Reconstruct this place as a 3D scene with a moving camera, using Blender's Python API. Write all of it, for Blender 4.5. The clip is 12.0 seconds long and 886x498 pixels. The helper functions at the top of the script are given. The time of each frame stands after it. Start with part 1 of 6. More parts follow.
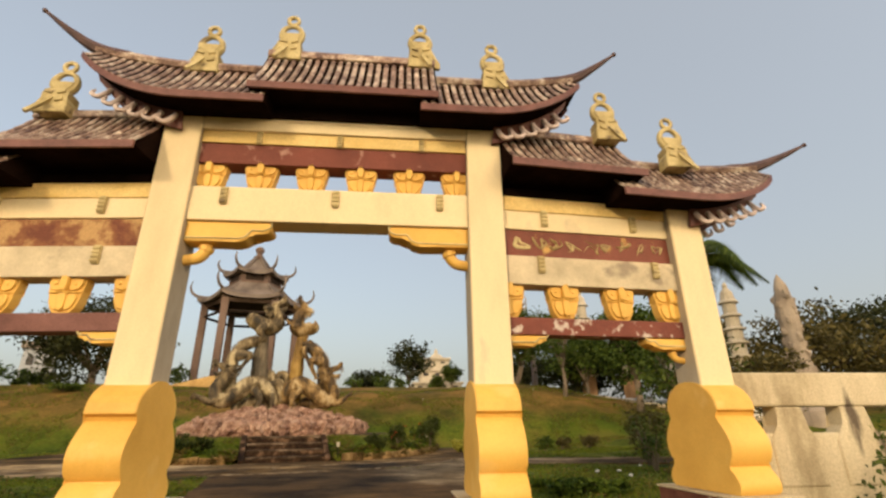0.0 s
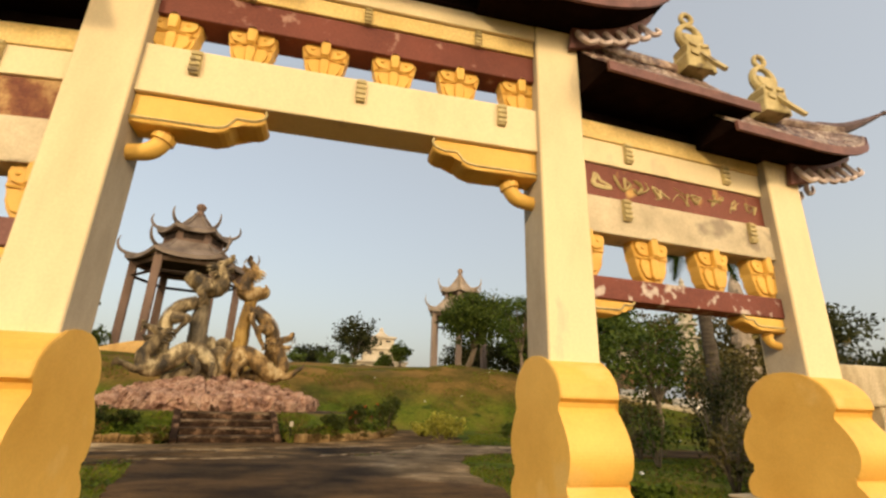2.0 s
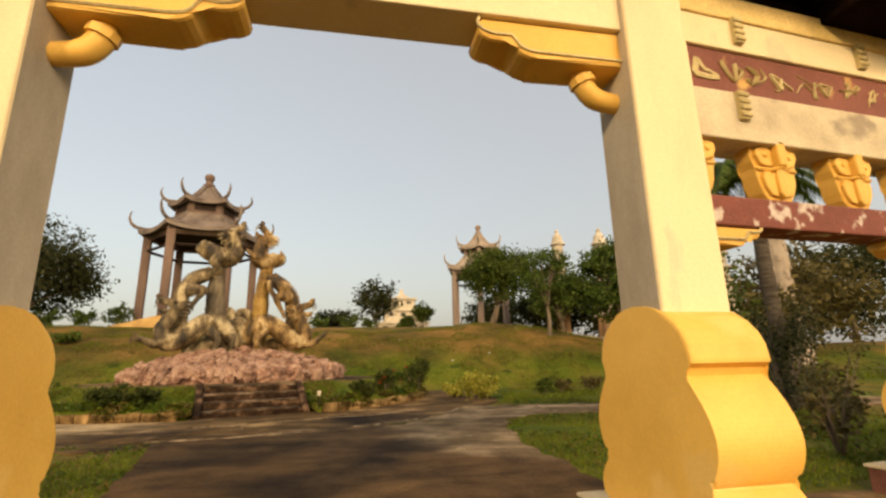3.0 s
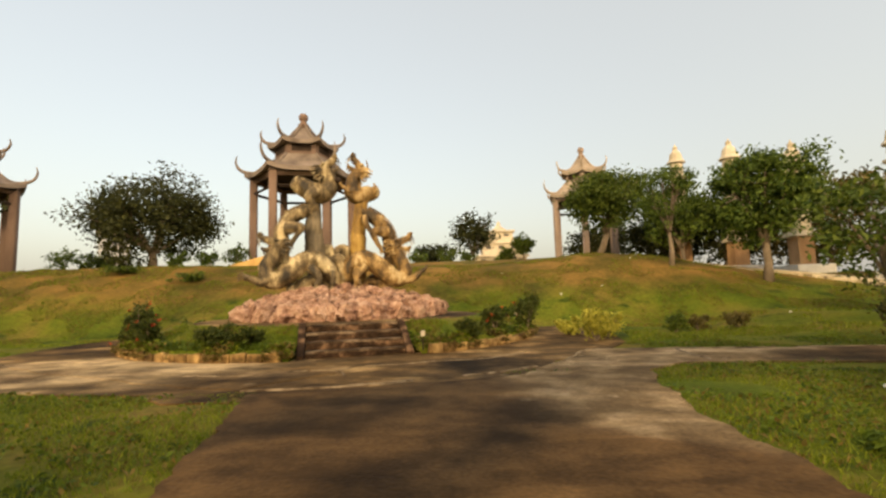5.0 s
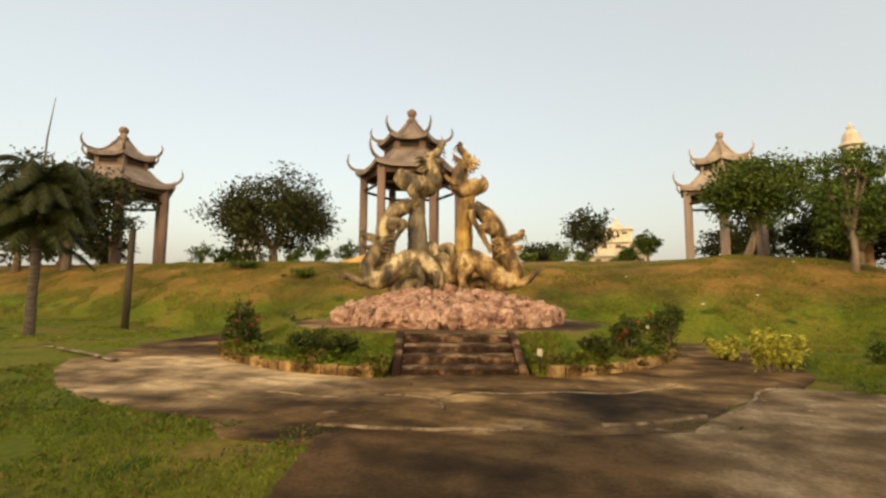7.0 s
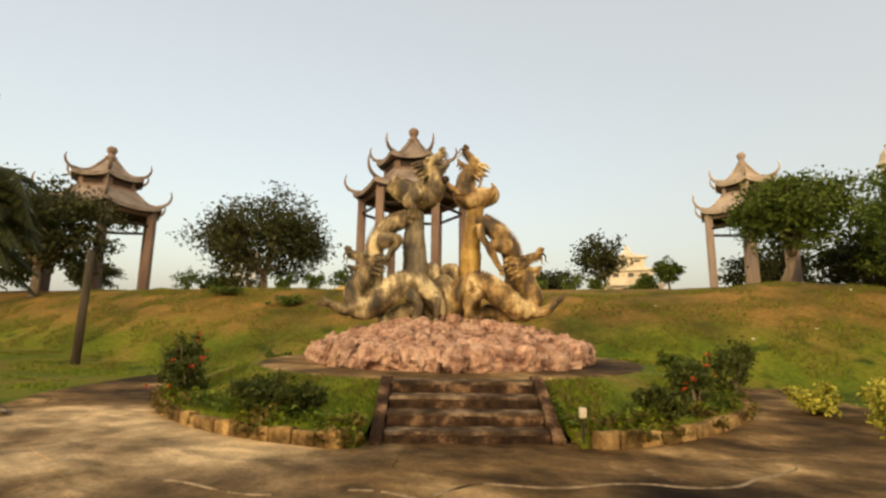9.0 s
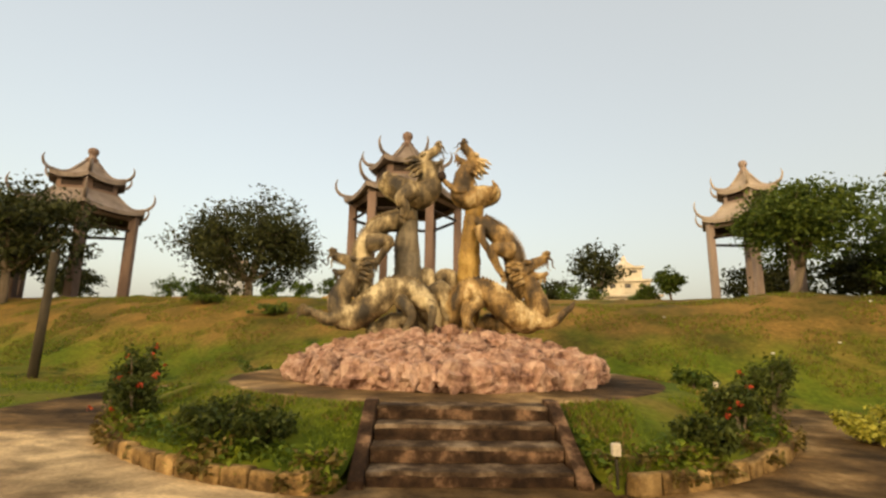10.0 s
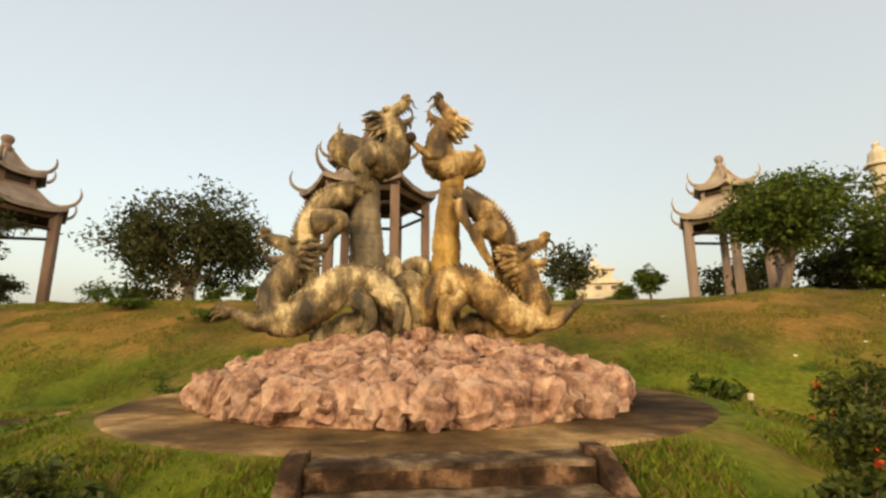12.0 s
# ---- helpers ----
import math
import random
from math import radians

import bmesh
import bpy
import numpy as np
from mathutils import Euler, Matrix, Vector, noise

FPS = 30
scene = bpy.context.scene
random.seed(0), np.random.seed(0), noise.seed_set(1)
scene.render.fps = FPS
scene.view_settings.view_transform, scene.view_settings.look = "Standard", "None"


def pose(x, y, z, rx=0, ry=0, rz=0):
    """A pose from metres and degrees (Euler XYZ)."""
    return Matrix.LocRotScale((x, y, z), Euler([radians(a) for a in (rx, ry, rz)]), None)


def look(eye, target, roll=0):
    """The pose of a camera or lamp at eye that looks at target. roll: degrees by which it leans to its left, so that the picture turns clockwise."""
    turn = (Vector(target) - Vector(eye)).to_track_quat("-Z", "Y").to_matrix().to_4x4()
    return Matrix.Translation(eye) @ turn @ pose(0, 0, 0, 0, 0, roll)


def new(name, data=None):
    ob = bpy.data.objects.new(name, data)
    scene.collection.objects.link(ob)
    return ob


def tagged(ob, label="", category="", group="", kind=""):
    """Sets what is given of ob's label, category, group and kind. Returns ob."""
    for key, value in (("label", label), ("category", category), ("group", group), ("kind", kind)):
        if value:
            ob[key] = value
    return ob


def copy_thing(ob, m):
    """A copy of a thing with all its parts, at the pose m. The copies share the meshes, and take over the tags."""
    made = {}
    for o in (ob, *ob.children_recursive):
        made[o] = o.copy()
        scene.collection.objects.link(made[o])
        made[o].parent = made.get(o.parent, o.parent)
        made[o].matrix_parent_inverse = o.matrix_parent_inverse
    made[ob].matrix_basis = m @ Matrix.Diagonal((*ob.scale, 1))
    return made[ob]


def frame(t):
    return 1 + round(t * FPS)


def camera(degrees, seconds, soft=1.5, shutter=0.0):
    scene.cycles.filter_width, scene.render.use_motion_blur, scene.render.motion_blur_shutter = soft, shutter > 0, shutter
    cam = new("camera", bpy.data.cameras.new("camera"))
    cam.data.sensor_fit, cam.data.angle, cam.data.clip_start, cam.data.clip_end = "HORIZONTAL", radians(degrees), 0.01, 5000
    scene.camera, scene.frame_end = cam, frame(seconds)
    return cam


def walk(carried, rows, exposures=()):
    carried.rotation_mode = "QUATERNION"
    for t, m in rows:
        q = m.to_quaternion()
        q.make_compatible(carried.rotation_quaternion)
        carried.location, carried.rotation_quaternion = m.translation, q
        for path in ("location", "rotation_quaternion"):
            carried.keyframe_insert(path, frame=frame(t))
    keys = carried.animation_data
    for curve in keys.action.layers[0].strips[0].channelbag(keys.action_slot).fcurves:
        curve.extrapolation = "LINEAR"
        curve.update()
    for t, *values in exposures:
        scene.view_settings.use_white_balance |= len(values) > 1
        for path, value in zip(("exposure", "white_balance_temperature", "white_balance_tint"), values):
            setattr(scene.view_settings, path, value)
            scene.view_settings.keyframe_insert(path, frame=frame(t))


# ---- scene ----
cam = camera(86.7, 12.0, soft=2.5)
PATH = [
    (0, (-0.121, 0.171, 1.13), (0.07, 2.034, 1.833), -0.6),
    (0.5, (-0.451, 0.567, 1.156), (-0.21, 2.426, 1.855), -0.5),
    (1, (-0.761, 1.017, 1.17), (-0.458, 2.871, 1.855), -0.0),
    (1.5, (-0.932, 1.621, 1.164), (-0.585, 3.471, 1.838), -0.6),
    (2, (-1.063, 2.251, 1.188), (-0.642, 4.1, 1.823), 1.8),
    (2.5, (-1.132, 2.847, 1.254), (-0.668, 4.724, 1.763), 0.3),
    (3, (-1.115, 3.532, 1.32), (-0.742, 5.44, 1.79), -1.2),
    (3.2, (-1.119, 3.833, 1.321), (-0.774, 5.751, 1.769), -1.4),
    (5, (-1.235, 5.539, 1.473), (-1.261, 7.529, 1.675), -1.7),
    (5.5, (-1.313, 6.006, 1.552), (-1.411, 7.995, 1.733), -1.5),
    (6, (-1.447, 6.515, 1.59), (-1.647, 8.497, 1.765), -1.0),
    (6.5, (-1.542, 7.029, 1.613), (-1.816, 9.003, 1.791), -0.6),
    (7, (-1.576, 7.518, 1.735), (-2.05, 9.451, 1.932), 0.3),
    (7.2, (-1.612, 7.767, 1.78), (-2.094, 9.695, 2.008), 0.4),
    (9, (-2.221, 10.336, 1.778), (-2.707, 12.249, 2.101), 0.6),
    (9.5, (-2.418, 11.056, 1.795), (-2.892, 12.971, 2.126), 0.7),
    (10, (-2.628, 11.659, 1.807), (-3.084, 13.571, 2.174), 0.9),
    (10.5, (-2.829, 12.374, 1.812), (-3.277, 14.284, 2.201), 0.9),
    (11, (-3.004, 13.102, 1.813), (-3.394, 15.025, 2.199), 0.4),
    (11.5, (-3.191, 13.813, 1.813), (-3.53, 15.744, 2.207), -0.1),
    (12, (-3.403, 14.526, 1.812), (-3.713, 16.462, 2.206), -0.2),
]
walk(cam, [(t, look(eye, target, roll)) for t, eye, target, roll in PATH],
     exposures=[(0.0, -0.41, 6600, 10), (1.5, -0.35, 6700, 10), (2.5, -0.26, 7150, 11.5), (3.1, -0.23, 7400, 12), (5.0, 0.06, 7600, 9.5), (7.5, 0.0, 7500, 9.0), (10.0, -0.02, 7450, 8.5), (12.0, 0.04, 7400, 8.0)])

# ---------------------------------------------------------------- light
SUN_AZ, SUN_EL = math.atan2(-0.55, -0.83), radians(22)
world = bpy.data.worlds.new("hazy_sky")
scene.world = world
world.use_nodes = True
wn = world.node_tree
sky = wn.nodes.new("ShaderNodeTexSky")
sky.sky_type = 'NISHITA'
sky.sun_disc = False
sky.sun_elevation, sky.sun_rotation = SUN_EL, -SUN_AZ
sky.air_density, sky.dust_density, sky.ozone_density = 1.2, 6.0, 1.0
wn.nodes["Background"].inputs[1].default_value = 0.15
wn.links.new(sky.outputs[0], wn.nodes["Background"].inputs[0])
haze = wn.nodes.new("ShaderNodeBackground")               # thin even haze over the whole sky
haze.inputs[0].default_value, haze.inputs[1].default_value = (0.965, 0.995, 1.0, 1), 0.45
veil = wn.nodes.new("ShaderNodeAddShader")
wn.links.new(wn.nodes["Background"].outputs[0], veil.inputs[0])
wn.links.new(haze.outputs[0], veil.inputs[1])
wn.links.new(veil.outputs[0], wn.nodes["World Output"].inputs[0])
sun = new("sun", bpy.data.lights.new("sun", "SUN"))
sun.data.energy, sun.data.angle, sun.data.color = 3.2, radians(9.0), (1.0, 0.76, 0.46)
sun_from = Vector((math.sin(SUN_AZ) * math.cos(SUN_EL), math.cos(SUN_AZ) * math.cos(SUN_EL), math.sin(SUN_EL)))
sun.matrix_world = look(sun_from * 60, (0, 0, 0))


# ---------------------------------------------------------------- materials
def material(name, stops, scale=1.0, detail=6.0, rough=0.8, bump=0.2, fine=40.0, spots=None, streaks=0.0, vary=0.0, metal=0.0, per="", coarse=0.16, scales=0.0, patches=(), flow=0.0):
    """Mottled procedural paint, stone or soil. stops: (place, colour) of the large mottling; spots: (colour, amount, scale) of wear."""
    mat = bpy.data.materials.new(name)
    mat.use_nodes = True
    nt = mat.node_tree
    bsdf = nt.nodes["Principled BSDF"]
    bsdf.inputs["Roughness"].default_value = rough
    bsdf.inputs["Metallic"].default_value = metal
    bsdf.inputs["Specular IOR Level"].default_value = 0.1 if rough >= 0.8 else 0.35
    geo = nt.nodes.new("ShaderNodeNewGeometry")
    where = geo.outputs["Position"]
    if streaks:
        mapping = nt.nodes.new("ShaderNodeMapping")
        mapping.inputs["Scale"].default_value = (1, 1, streaks)
        nt.links.new(where, mapping.inputs["Vector"])
        where = mapping.outputs[0]
    big = nt.nodes.new("ShaderNodeTexNoise")
    big.inputs["Scale"].default_value, big.inputs["Detail"].default_value = scale, detail
    big.inputs["Roughness"].default_value = 0.62
    nt.links.new(where, big.inputs["Vector"])
    ramp = nt.nodes.new("ShaderNodeValToRGB")
    while len(ramp.color_ramp.elements) < len(stops):
        ramp.color_ramp.elements.new(0.5)
    for el, (at, col) in zip(ramp.color_ramp.elements, stops):
        el.position, el.color = at, (*col, 1)
    nt.links.new(big.outputs["Fac"], ramp.inputs[0])
    colour = ramp.outputs[0]
    small = nt.nodes.new("ShaderNodeTexNoise")
    small.inputs["Scale"].default_value, small.inputs["Detail"].default_value = fine, 4.0
    nt.links.new(geo.outputs["Position"], small.inputs["Vector"])
    if spots:
        col, amount, size = spots
        wear = nt.nodes.new("ShaderNodeTexNoise")
        wear.inputs["Scale"].default_value, wear.inputs["Detail"].default_value = size, 8.0
        nt.links.new(where, wear.inputs["Vector"])
        cut = nt.nodes.new("ShaderNodeMapRange")
        cut.inputs[1].default_value, cut.inputs[2].default_value = 0.66 - amount, 0.74 - amount
        nt.links.new(wear.outputs["Fac"], cut.inputs[0])
        mix = nt.nodes.new("ShaderNodeMixRGB")
        mix.inputs[2].default_value = (*col, 1)
        nt.links.new(cut.outputs[0], mix.inputs[0])
        nt.links.new(colour, mix.inputs[1])
        colour = mix.outputs[0]
    for axis, spot, reach, edge, tints in patches:
        away = nt.nodes.new("ShaderNodeVectorMath")
        away.operation = "DISTANCE"
        lay = nt.nodes.new("ShaderNodeMapping")
        lay.inputs["Scale"].default_value = axis
        nt.links.new(geo.outputs["Position"], lay.inputs["Vector"])
        nt.links.new(lay.outputs[0], away.inputs[0])
        away.inputs[1].default_value = [a * b for a, b in zip(axis, spot)]
        ragged = nt.nodes.new("ShaderNodeTexNoise")
        ragged.inputs["Scale"].default_value, ragged.inputs["Detail"].default_value = 0.55, 8.0
        nt.links.new(geo.outputs["Position"], ragged.inputs["Vector"])
        shift = nt.nodes.new("ShaderNodeMath")
        shift.operation = "MULTIPLY_ADD"
        shift.inputs[1].default_value = edge * 2.6
        nt.links.new(ragged.outputs["Fac"], shift.inputs[0])
        nt.links.new(away.outputs["Value"], shift.inputs[2])
        cover = nt.nodes.new("ShaderNodeMapRange")
        cover.inputs[1].default_value, cover.inputs[2].default_value = reach + edge * 1.9, reach + edge * 0.7
        nt.links.new(shift.outputs[0], cover.inputs[0])
        tint = nt.nodes.new("ShaderNodeValToRGB")
        tint.color_ramp.elements[0].position, tint.color_ramp.elements[1].position = 0.36, 0.62
        tint.color_ramp.elements[0].color, tint.color_ramp.elements[1].color = (*tints[0], 1), (*tints[1], 1)
        nt.links.new(big.outputs["Fac"], tint.inputs[0])
        lay_on = nt.nodes.new("ShaderNodeMixRGB")
        nt.links.new(cover.outputs[0], lay_on.inputs[0])
        nt.links.new(colour, lay_on.inputs[1])
        nt.links.new(tint.outputs[0], lay_on.inputs[2])
        colour = lay_on.outputs[0]
    if flow:
        for turn, stretch, low, high in ((-0.35, (0.42, 0.66, 1), 1 - flow * 0.7, 1 + flow * 0.4), (0.9, (0.8, 1.4, 1), 1 - flow * 0.5, 1 + flow * 0.5)):
            wash = nt.nodes.new("ShaderNodeMapping")
            wash.inputs["Rotation"].default_value = (0, 0, turn)
            wash.inputs["Scale"].default_value = stretch
            nt.links.new(geo.outputs["Position"], wash.inputs["Vector"])
            drift = nt.nodes.new("ShaderNodeTexNoise")
            drift.inputs["Scale"].default_value, drift.inputs["Detail"].default_value = 1.0, 9.0
            drift.inputs["Distortion"].default_value = 1.5
            nt.links.new(wash.outputs[0], drift.inputs["Vector"])
            band = nt.nodes.new("ShaderNodeMapRange")
            band.inputs[1].default_value, band.inputs[2].default_value = 0.36, 0.60
            band.inputs[3].default_value, band.inputs[4].default_value = low, high
            nt.links.new(drift.outputs["Fac"], band.inputs[0])
            washed = nt.nodes.new("ShaderNodeHueSaturation")
            nt.links.new(colour, washed.inputs["Color"])
            nt.links.new(band.outputs[0], washed.inputs["Value"])
            colour = washed.outputs[0]
    grain = nt.nodes.new("ShaderNodeMapRange")
    grain.inputs[1].default_value, grain.inputs[2].default_value = 0.3, 0.7
    grain.inputs[3].default_value, grain.inputs[4].default_value = 1 - coarse, 1 + coarse * 0.7
    nt.links.new(small.outputs["Fac"], grain.inputs[0])
    tone = nt.nodes.new("ShaderNodeHueSaturation")
    nt.links.new(colour, tone.inputs["Color"])
    nt.links.new(grain.outputs[0], tone.inputs["Value"])
    colour = tone.outputs[0]
    if vary:
        if per == "island":
            rnd = geo.outputs["Random Per Island"]
        else:
            rnd = nt.nodes.new("ShaderNodeObjectInfo").outputs["Random"]
        span = nt.nodes.new("ShaderNodeMapRange")
        span.inputs[3].default_value, span.inputs[4].default_value = 1 - vary, 1 + vary
        nt.links.new(rnd, span.inputs[0])
        tone2 = nt.nodes.new("ShaderNodeHueSaturation")
        nt.links.new(colour, tone2.inputs["Color"])
        nt.links.new(span.outputs[0], tone2.inputs["Value"])
        colour = tone2.outputs[0]
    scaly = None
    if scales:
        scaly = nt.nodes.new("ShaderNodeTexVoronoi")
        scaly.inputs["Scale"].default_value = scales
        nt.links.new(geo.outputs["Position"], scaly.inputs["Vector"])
        # grooves between scales darkened in colour, standing in for their shade
        groove_shade = nt.nodes.new("ShaderNodeMapRange")
        groove_shade.inputs[1].default_value, groove_shade.inputs[2].default_value = 0.25, 0.62
        groove_shade.inputs[3].default_value, groove_shade.inputs[4].default_value = 1.05, 0.86
        nt.links.new(scaly.outputs["Distance"], groove_shade.inputs[0])
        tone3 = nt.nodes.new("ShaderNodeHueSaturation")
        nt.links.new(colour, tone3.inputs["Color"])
        nt.links.new(groove_shade.outputs[0], tone3.inputs["Value"])
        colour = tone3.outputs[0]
    nt.links.new(colour, bsdf.inputs["Base Color"])
    if bump:
        lump = nt.nodes.new("ShaderNodeBump")
        lump.inputs["Strength"].default_value, lump.inputs["Distance"].default_value = bump, 0.03
        add = nt.nodes.new("ShaderNodeMath")
        nt.links.new(big.outputs["Fac"], add.inputs[0])
        nt.links.new(small.outputs["Fac"], add.inputs[1])
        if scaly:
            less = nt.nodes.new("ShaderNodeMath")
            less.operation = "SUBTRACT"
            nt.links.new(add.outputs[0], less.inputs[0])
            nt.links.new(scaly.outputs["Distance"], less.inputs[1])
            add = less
        nt.links.new(add.outputs[0], lump.inputs["Height"])
        nt.links.new(lump.outputs[0], bsdf.inputs["Normal"])
    return mat


def leaf_material(name, dark, light, rough=0.55):
    mat = bpy.data.materials.new(name)
    mat.use_nodes = True
    nt = mat.node_tree
    bsdf = nt.nodes["Principled BSDF"]
    bsdf.inputs["Roughness"].default_value = rough
    bsdf.inputs["Specular IOR Level"].default_value = 0.15
    geo = nt.nodes.new("ShaderNodeNewGeometry")
    ramp = nt.nodes.new("ShaderNodeValToRGB")
    ramp.color_ramp.elements[0].color, ramp.color_ramp.elements[1].color = (*dark, 1), (*light, 1)
    nt.links.new(geo.outputs["Random Per Island"], ramp.inputs[0])
    nt.links.new(ramp.outputs[0], bsdf.inputs["Base Color"])
    thin = nt.nodes.new("ShaderNodeBsdfTranslucent")
    nt.links.new(ramp.outputs[0], thin.inputs[0])
    both = nt.nodes.new("ShaderNodeMixShader")
    both.inputs[0].default_value = 0.25
    nt.links.new(bsdf.outputs[0], both.inputs[1])
    nt.links.new(thin.outputs[0], both.inputs[2])
    nt.links.new(both.outputs[0], nt.nodes["Material Output"].inputs[0])
    return mat


CREAM = material("cream_paint", [(0.25, (0.60, 0.47, 0.27)), (0.5, (0.76, 0.62, 0.37)), (0.75, (0.80, 0.67, 0.42))], 0.7, rough=0.75, bump=0.05, spots=((0.52, 0.42, 0.28), 0.0, 1.6), streaks=0.35, coarse=0.05)
GREYED = material("weathered_cream", [(0.3, (0.40, 0.33, 0.22)), (0.6, (0.66, 0.56, 0.38))], 1.4, rough=0.85, bump=0.1, spots=((0.32, 0.26, 0.19), 0.05, 2.2), coarse=0.08)
YELLOW = material("ochre_yellow_paint", [(0.3, (0.62, 0.345, 0.062)), (0.6, (0.78, 0.475, 0.105))], 0.9, rough=0.55, bump=0.05, spots=((0.76, 0.49, 0.14), 0.05, 1.7), coarse=0.05)
PALE_YELLOW = material("faded_yellow_paint", [(0.3, (0.33, 0.25, 0.10)), (0.6, (0.58, 0.47, 0.23))], 2.4, rough=0.7, bump=0.1, spots=((0.20, 0.15, 0.08), 0.06, 5.0))
RED = material("flaking_red_paint", [(0.3, (0.13, 0.035, 0.022)), (0.65, (0.20, 0.055, 0.035))], 1.5, rough=0.7, bump=0.1, spots=((0.36, 0.20, 0.15), 0.05, 6.0))
RED_GOLD = material("red_panel_gilt", [(0.3, (0.15, 0.04, 0.022)), (0.65, (0.22, 0.065, 0.04))], 1.5, rough=0.65, bump=0.1, spots=((0.55, 0.33, 0.10), 0.05, 3.2))
TILE = material("roof_tile_glaze", [(0.36, (0.085, 0.045, 0.036)), (0.5, (0.27, 0.175, 0.13)), (0.66, (0.60, 0.50, 0.40))], 5.0, rough=0.4, bump=0.12, vary=0.22)
RED_BARE = material("bare_red_panel", [(0.38, (0.15, 0.045, 0.024)), (0.48, (0.24, 0.10, 0.042)), (0.58, (0.46, 0.28, 0.115))], 2.6, rough=0.75, bump=0.15, spots=((0.50, 0.32, 0.13), 0.06, 2.4))
FASCIA = material("fascia_brown", [(0.3, (0.11, 0.042, 0.034)), (0.7, (0.21, 0.088, 0.070))], 4.0, rough=0.6, bump=0.1)
# near-black brown: the shade under the eaves is put into the base colour
SHADED_SOFFIT = material("soffit_brown_in_shade", [(0.3, (0.007, 0.004, 0.003)), (0.7, (0.015, 0.008, 0.006))], 3.0, rough=0.95)
HORN = material("horn_dark_brown", [(0.3, (0.05, 0.024, 0.020)), (0.7, (0.13, 0.070, 0.058))], 4.0, rough=0.6, bump=0.1)
RED_DULL = material("dull_red_beam", [(0.3, (0.13, 0.055, 0.045)), (0.65, (0.21, 0.095, 0.078))], 1.8, rough=0.75, bump=0.15, spots=((0.42, 0.30, 0.24), 0.0, 6.0))
SHADED_SOFFIT.node_tree.nodes["Principled BSDF"].inputs["Specular IOR Level"].default_value = 0.0
PLINTH = material("plinth_red_brown", [(0.3, (0.10, 0.04, 0.03)), (0.7, (0.2, 0.09, 0.06))], 3.0, rough=0.85, spots=((0.4, 0.33, 0.25), 0.05, 4.0))
CONCRETE = material("stained_concrete", [(0.3, (0.24, 0.18, 0.10)), (0.5, (0.52, 0.43, 0.28)), (0.75, (0.66, 0.56, 0.38))], 1.6, rough=0.9, bump=0.25, streaks=0.25, spots=((0.13, 0.10, 0.07), 0.04, 2.4))
PATH_MAT = material("path_concrete", [(0.37, (0.026, 0.015, 0.006)), (0.46, (0.080, 0.047, 0.019)), (0.54, (0.158, 0.094, 0.038)), (0.63, (0.35, 0.228, 0.105))], 0.36, detail=11.0, rough=0.85, bump=0.4, fine=20.0, spots=((0.30, 0.215, 0.12), -0.01, 1.1), coarse=0.22, patches=[((0.62, 1, 1), (-9.0, 16.6, 0), 2.3, 1.3, ((0.13, 0.080, 0.038), (0.52, 0.37, 0.20))), ((1, 0.8, 1), (2.0, 11.4, 0), 2.9, 1.0, ((0.125, 0.077, 0.034), (0.44, 0.295, 0.140)))], flow=0.58)
DARK_TINTS = ((0.038, 0.022, 0.010), (0.130, 0.074, 0.030))
APPROACH = material("approach_concrete", [(0.36, (0.10, 0.064, 0.030)), (0.45, (0.17, 0.112, 0.056)), (0.54, (0.25, 0.170, 0.090)), (0.64, (0.42, 0.305, 0.18))], 0.75, detail=11.0, rough=0.88, bump=0.4, fine=20.0, coarse=0.25, spots=((0.42, 0.31, 0.19), 0.0, 2.6), patches=[((1, 0.42, 1), (-2.35, 10.8, 0), 2.5, 0.7, DARK_TINTS), ((0.8, 1.0, 1), (-0.2, 8.5, 0), 2.15, 0.55, DARK_TINTS), ((0.5, 1.2, 1), (9.5, 15.6, 0), 1.9, 0.6, DARK_TINTS)], flow=0.4)
STEP_MAT = material("step_stone", [(0.36, (0.022, 0.014, 0.009)), (0.5, (0.078, 0.050, 0.029)), (0.66, (0.25, 0.18, 0.115))], 2.4, detail=9.0, rough=0.9, bump=0.4)
KERB = material("ochre_kerb", [(0.36, (0.070, 0.043, 0.018)), (0.50, (0.21, 0.128, 0.050)), (0.64, (0.40, 0.26, 0.11))], 3.0, rough=0.9, bump=0.6, vary=0.25)
ROCK = material("pink_rock", [(0.32, (0.115, 0.058, 0.040)), (0.46, (0.29, 0.165, 0.115)), (0.62, (0.43, 0.285, 0.205))], 3.0, detail=9.0, rough=0.9, bump=0.8, fine=12.0, vary=0.16, spots=((0.10, 0.055, 0.04), 0.04, 2.2))
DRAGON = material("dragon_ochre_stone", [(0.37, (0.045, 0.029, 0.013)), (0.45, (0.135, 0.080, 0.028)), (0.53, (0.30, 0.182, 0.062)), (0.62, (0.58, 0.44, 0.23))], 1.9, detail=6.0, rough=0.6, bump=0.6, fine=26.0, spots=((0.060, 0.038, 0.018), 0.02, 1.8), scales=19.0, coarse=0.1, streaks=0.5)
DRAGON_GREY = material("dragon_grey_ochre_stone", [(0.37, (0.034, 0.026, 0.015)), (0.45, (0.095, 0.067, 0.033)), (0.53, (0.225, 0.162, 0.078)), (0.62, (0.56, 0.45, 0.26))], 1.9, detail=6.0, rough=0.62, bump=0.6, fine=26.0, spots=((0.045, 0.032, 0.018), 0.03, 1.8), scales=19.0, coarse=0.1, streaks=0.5)
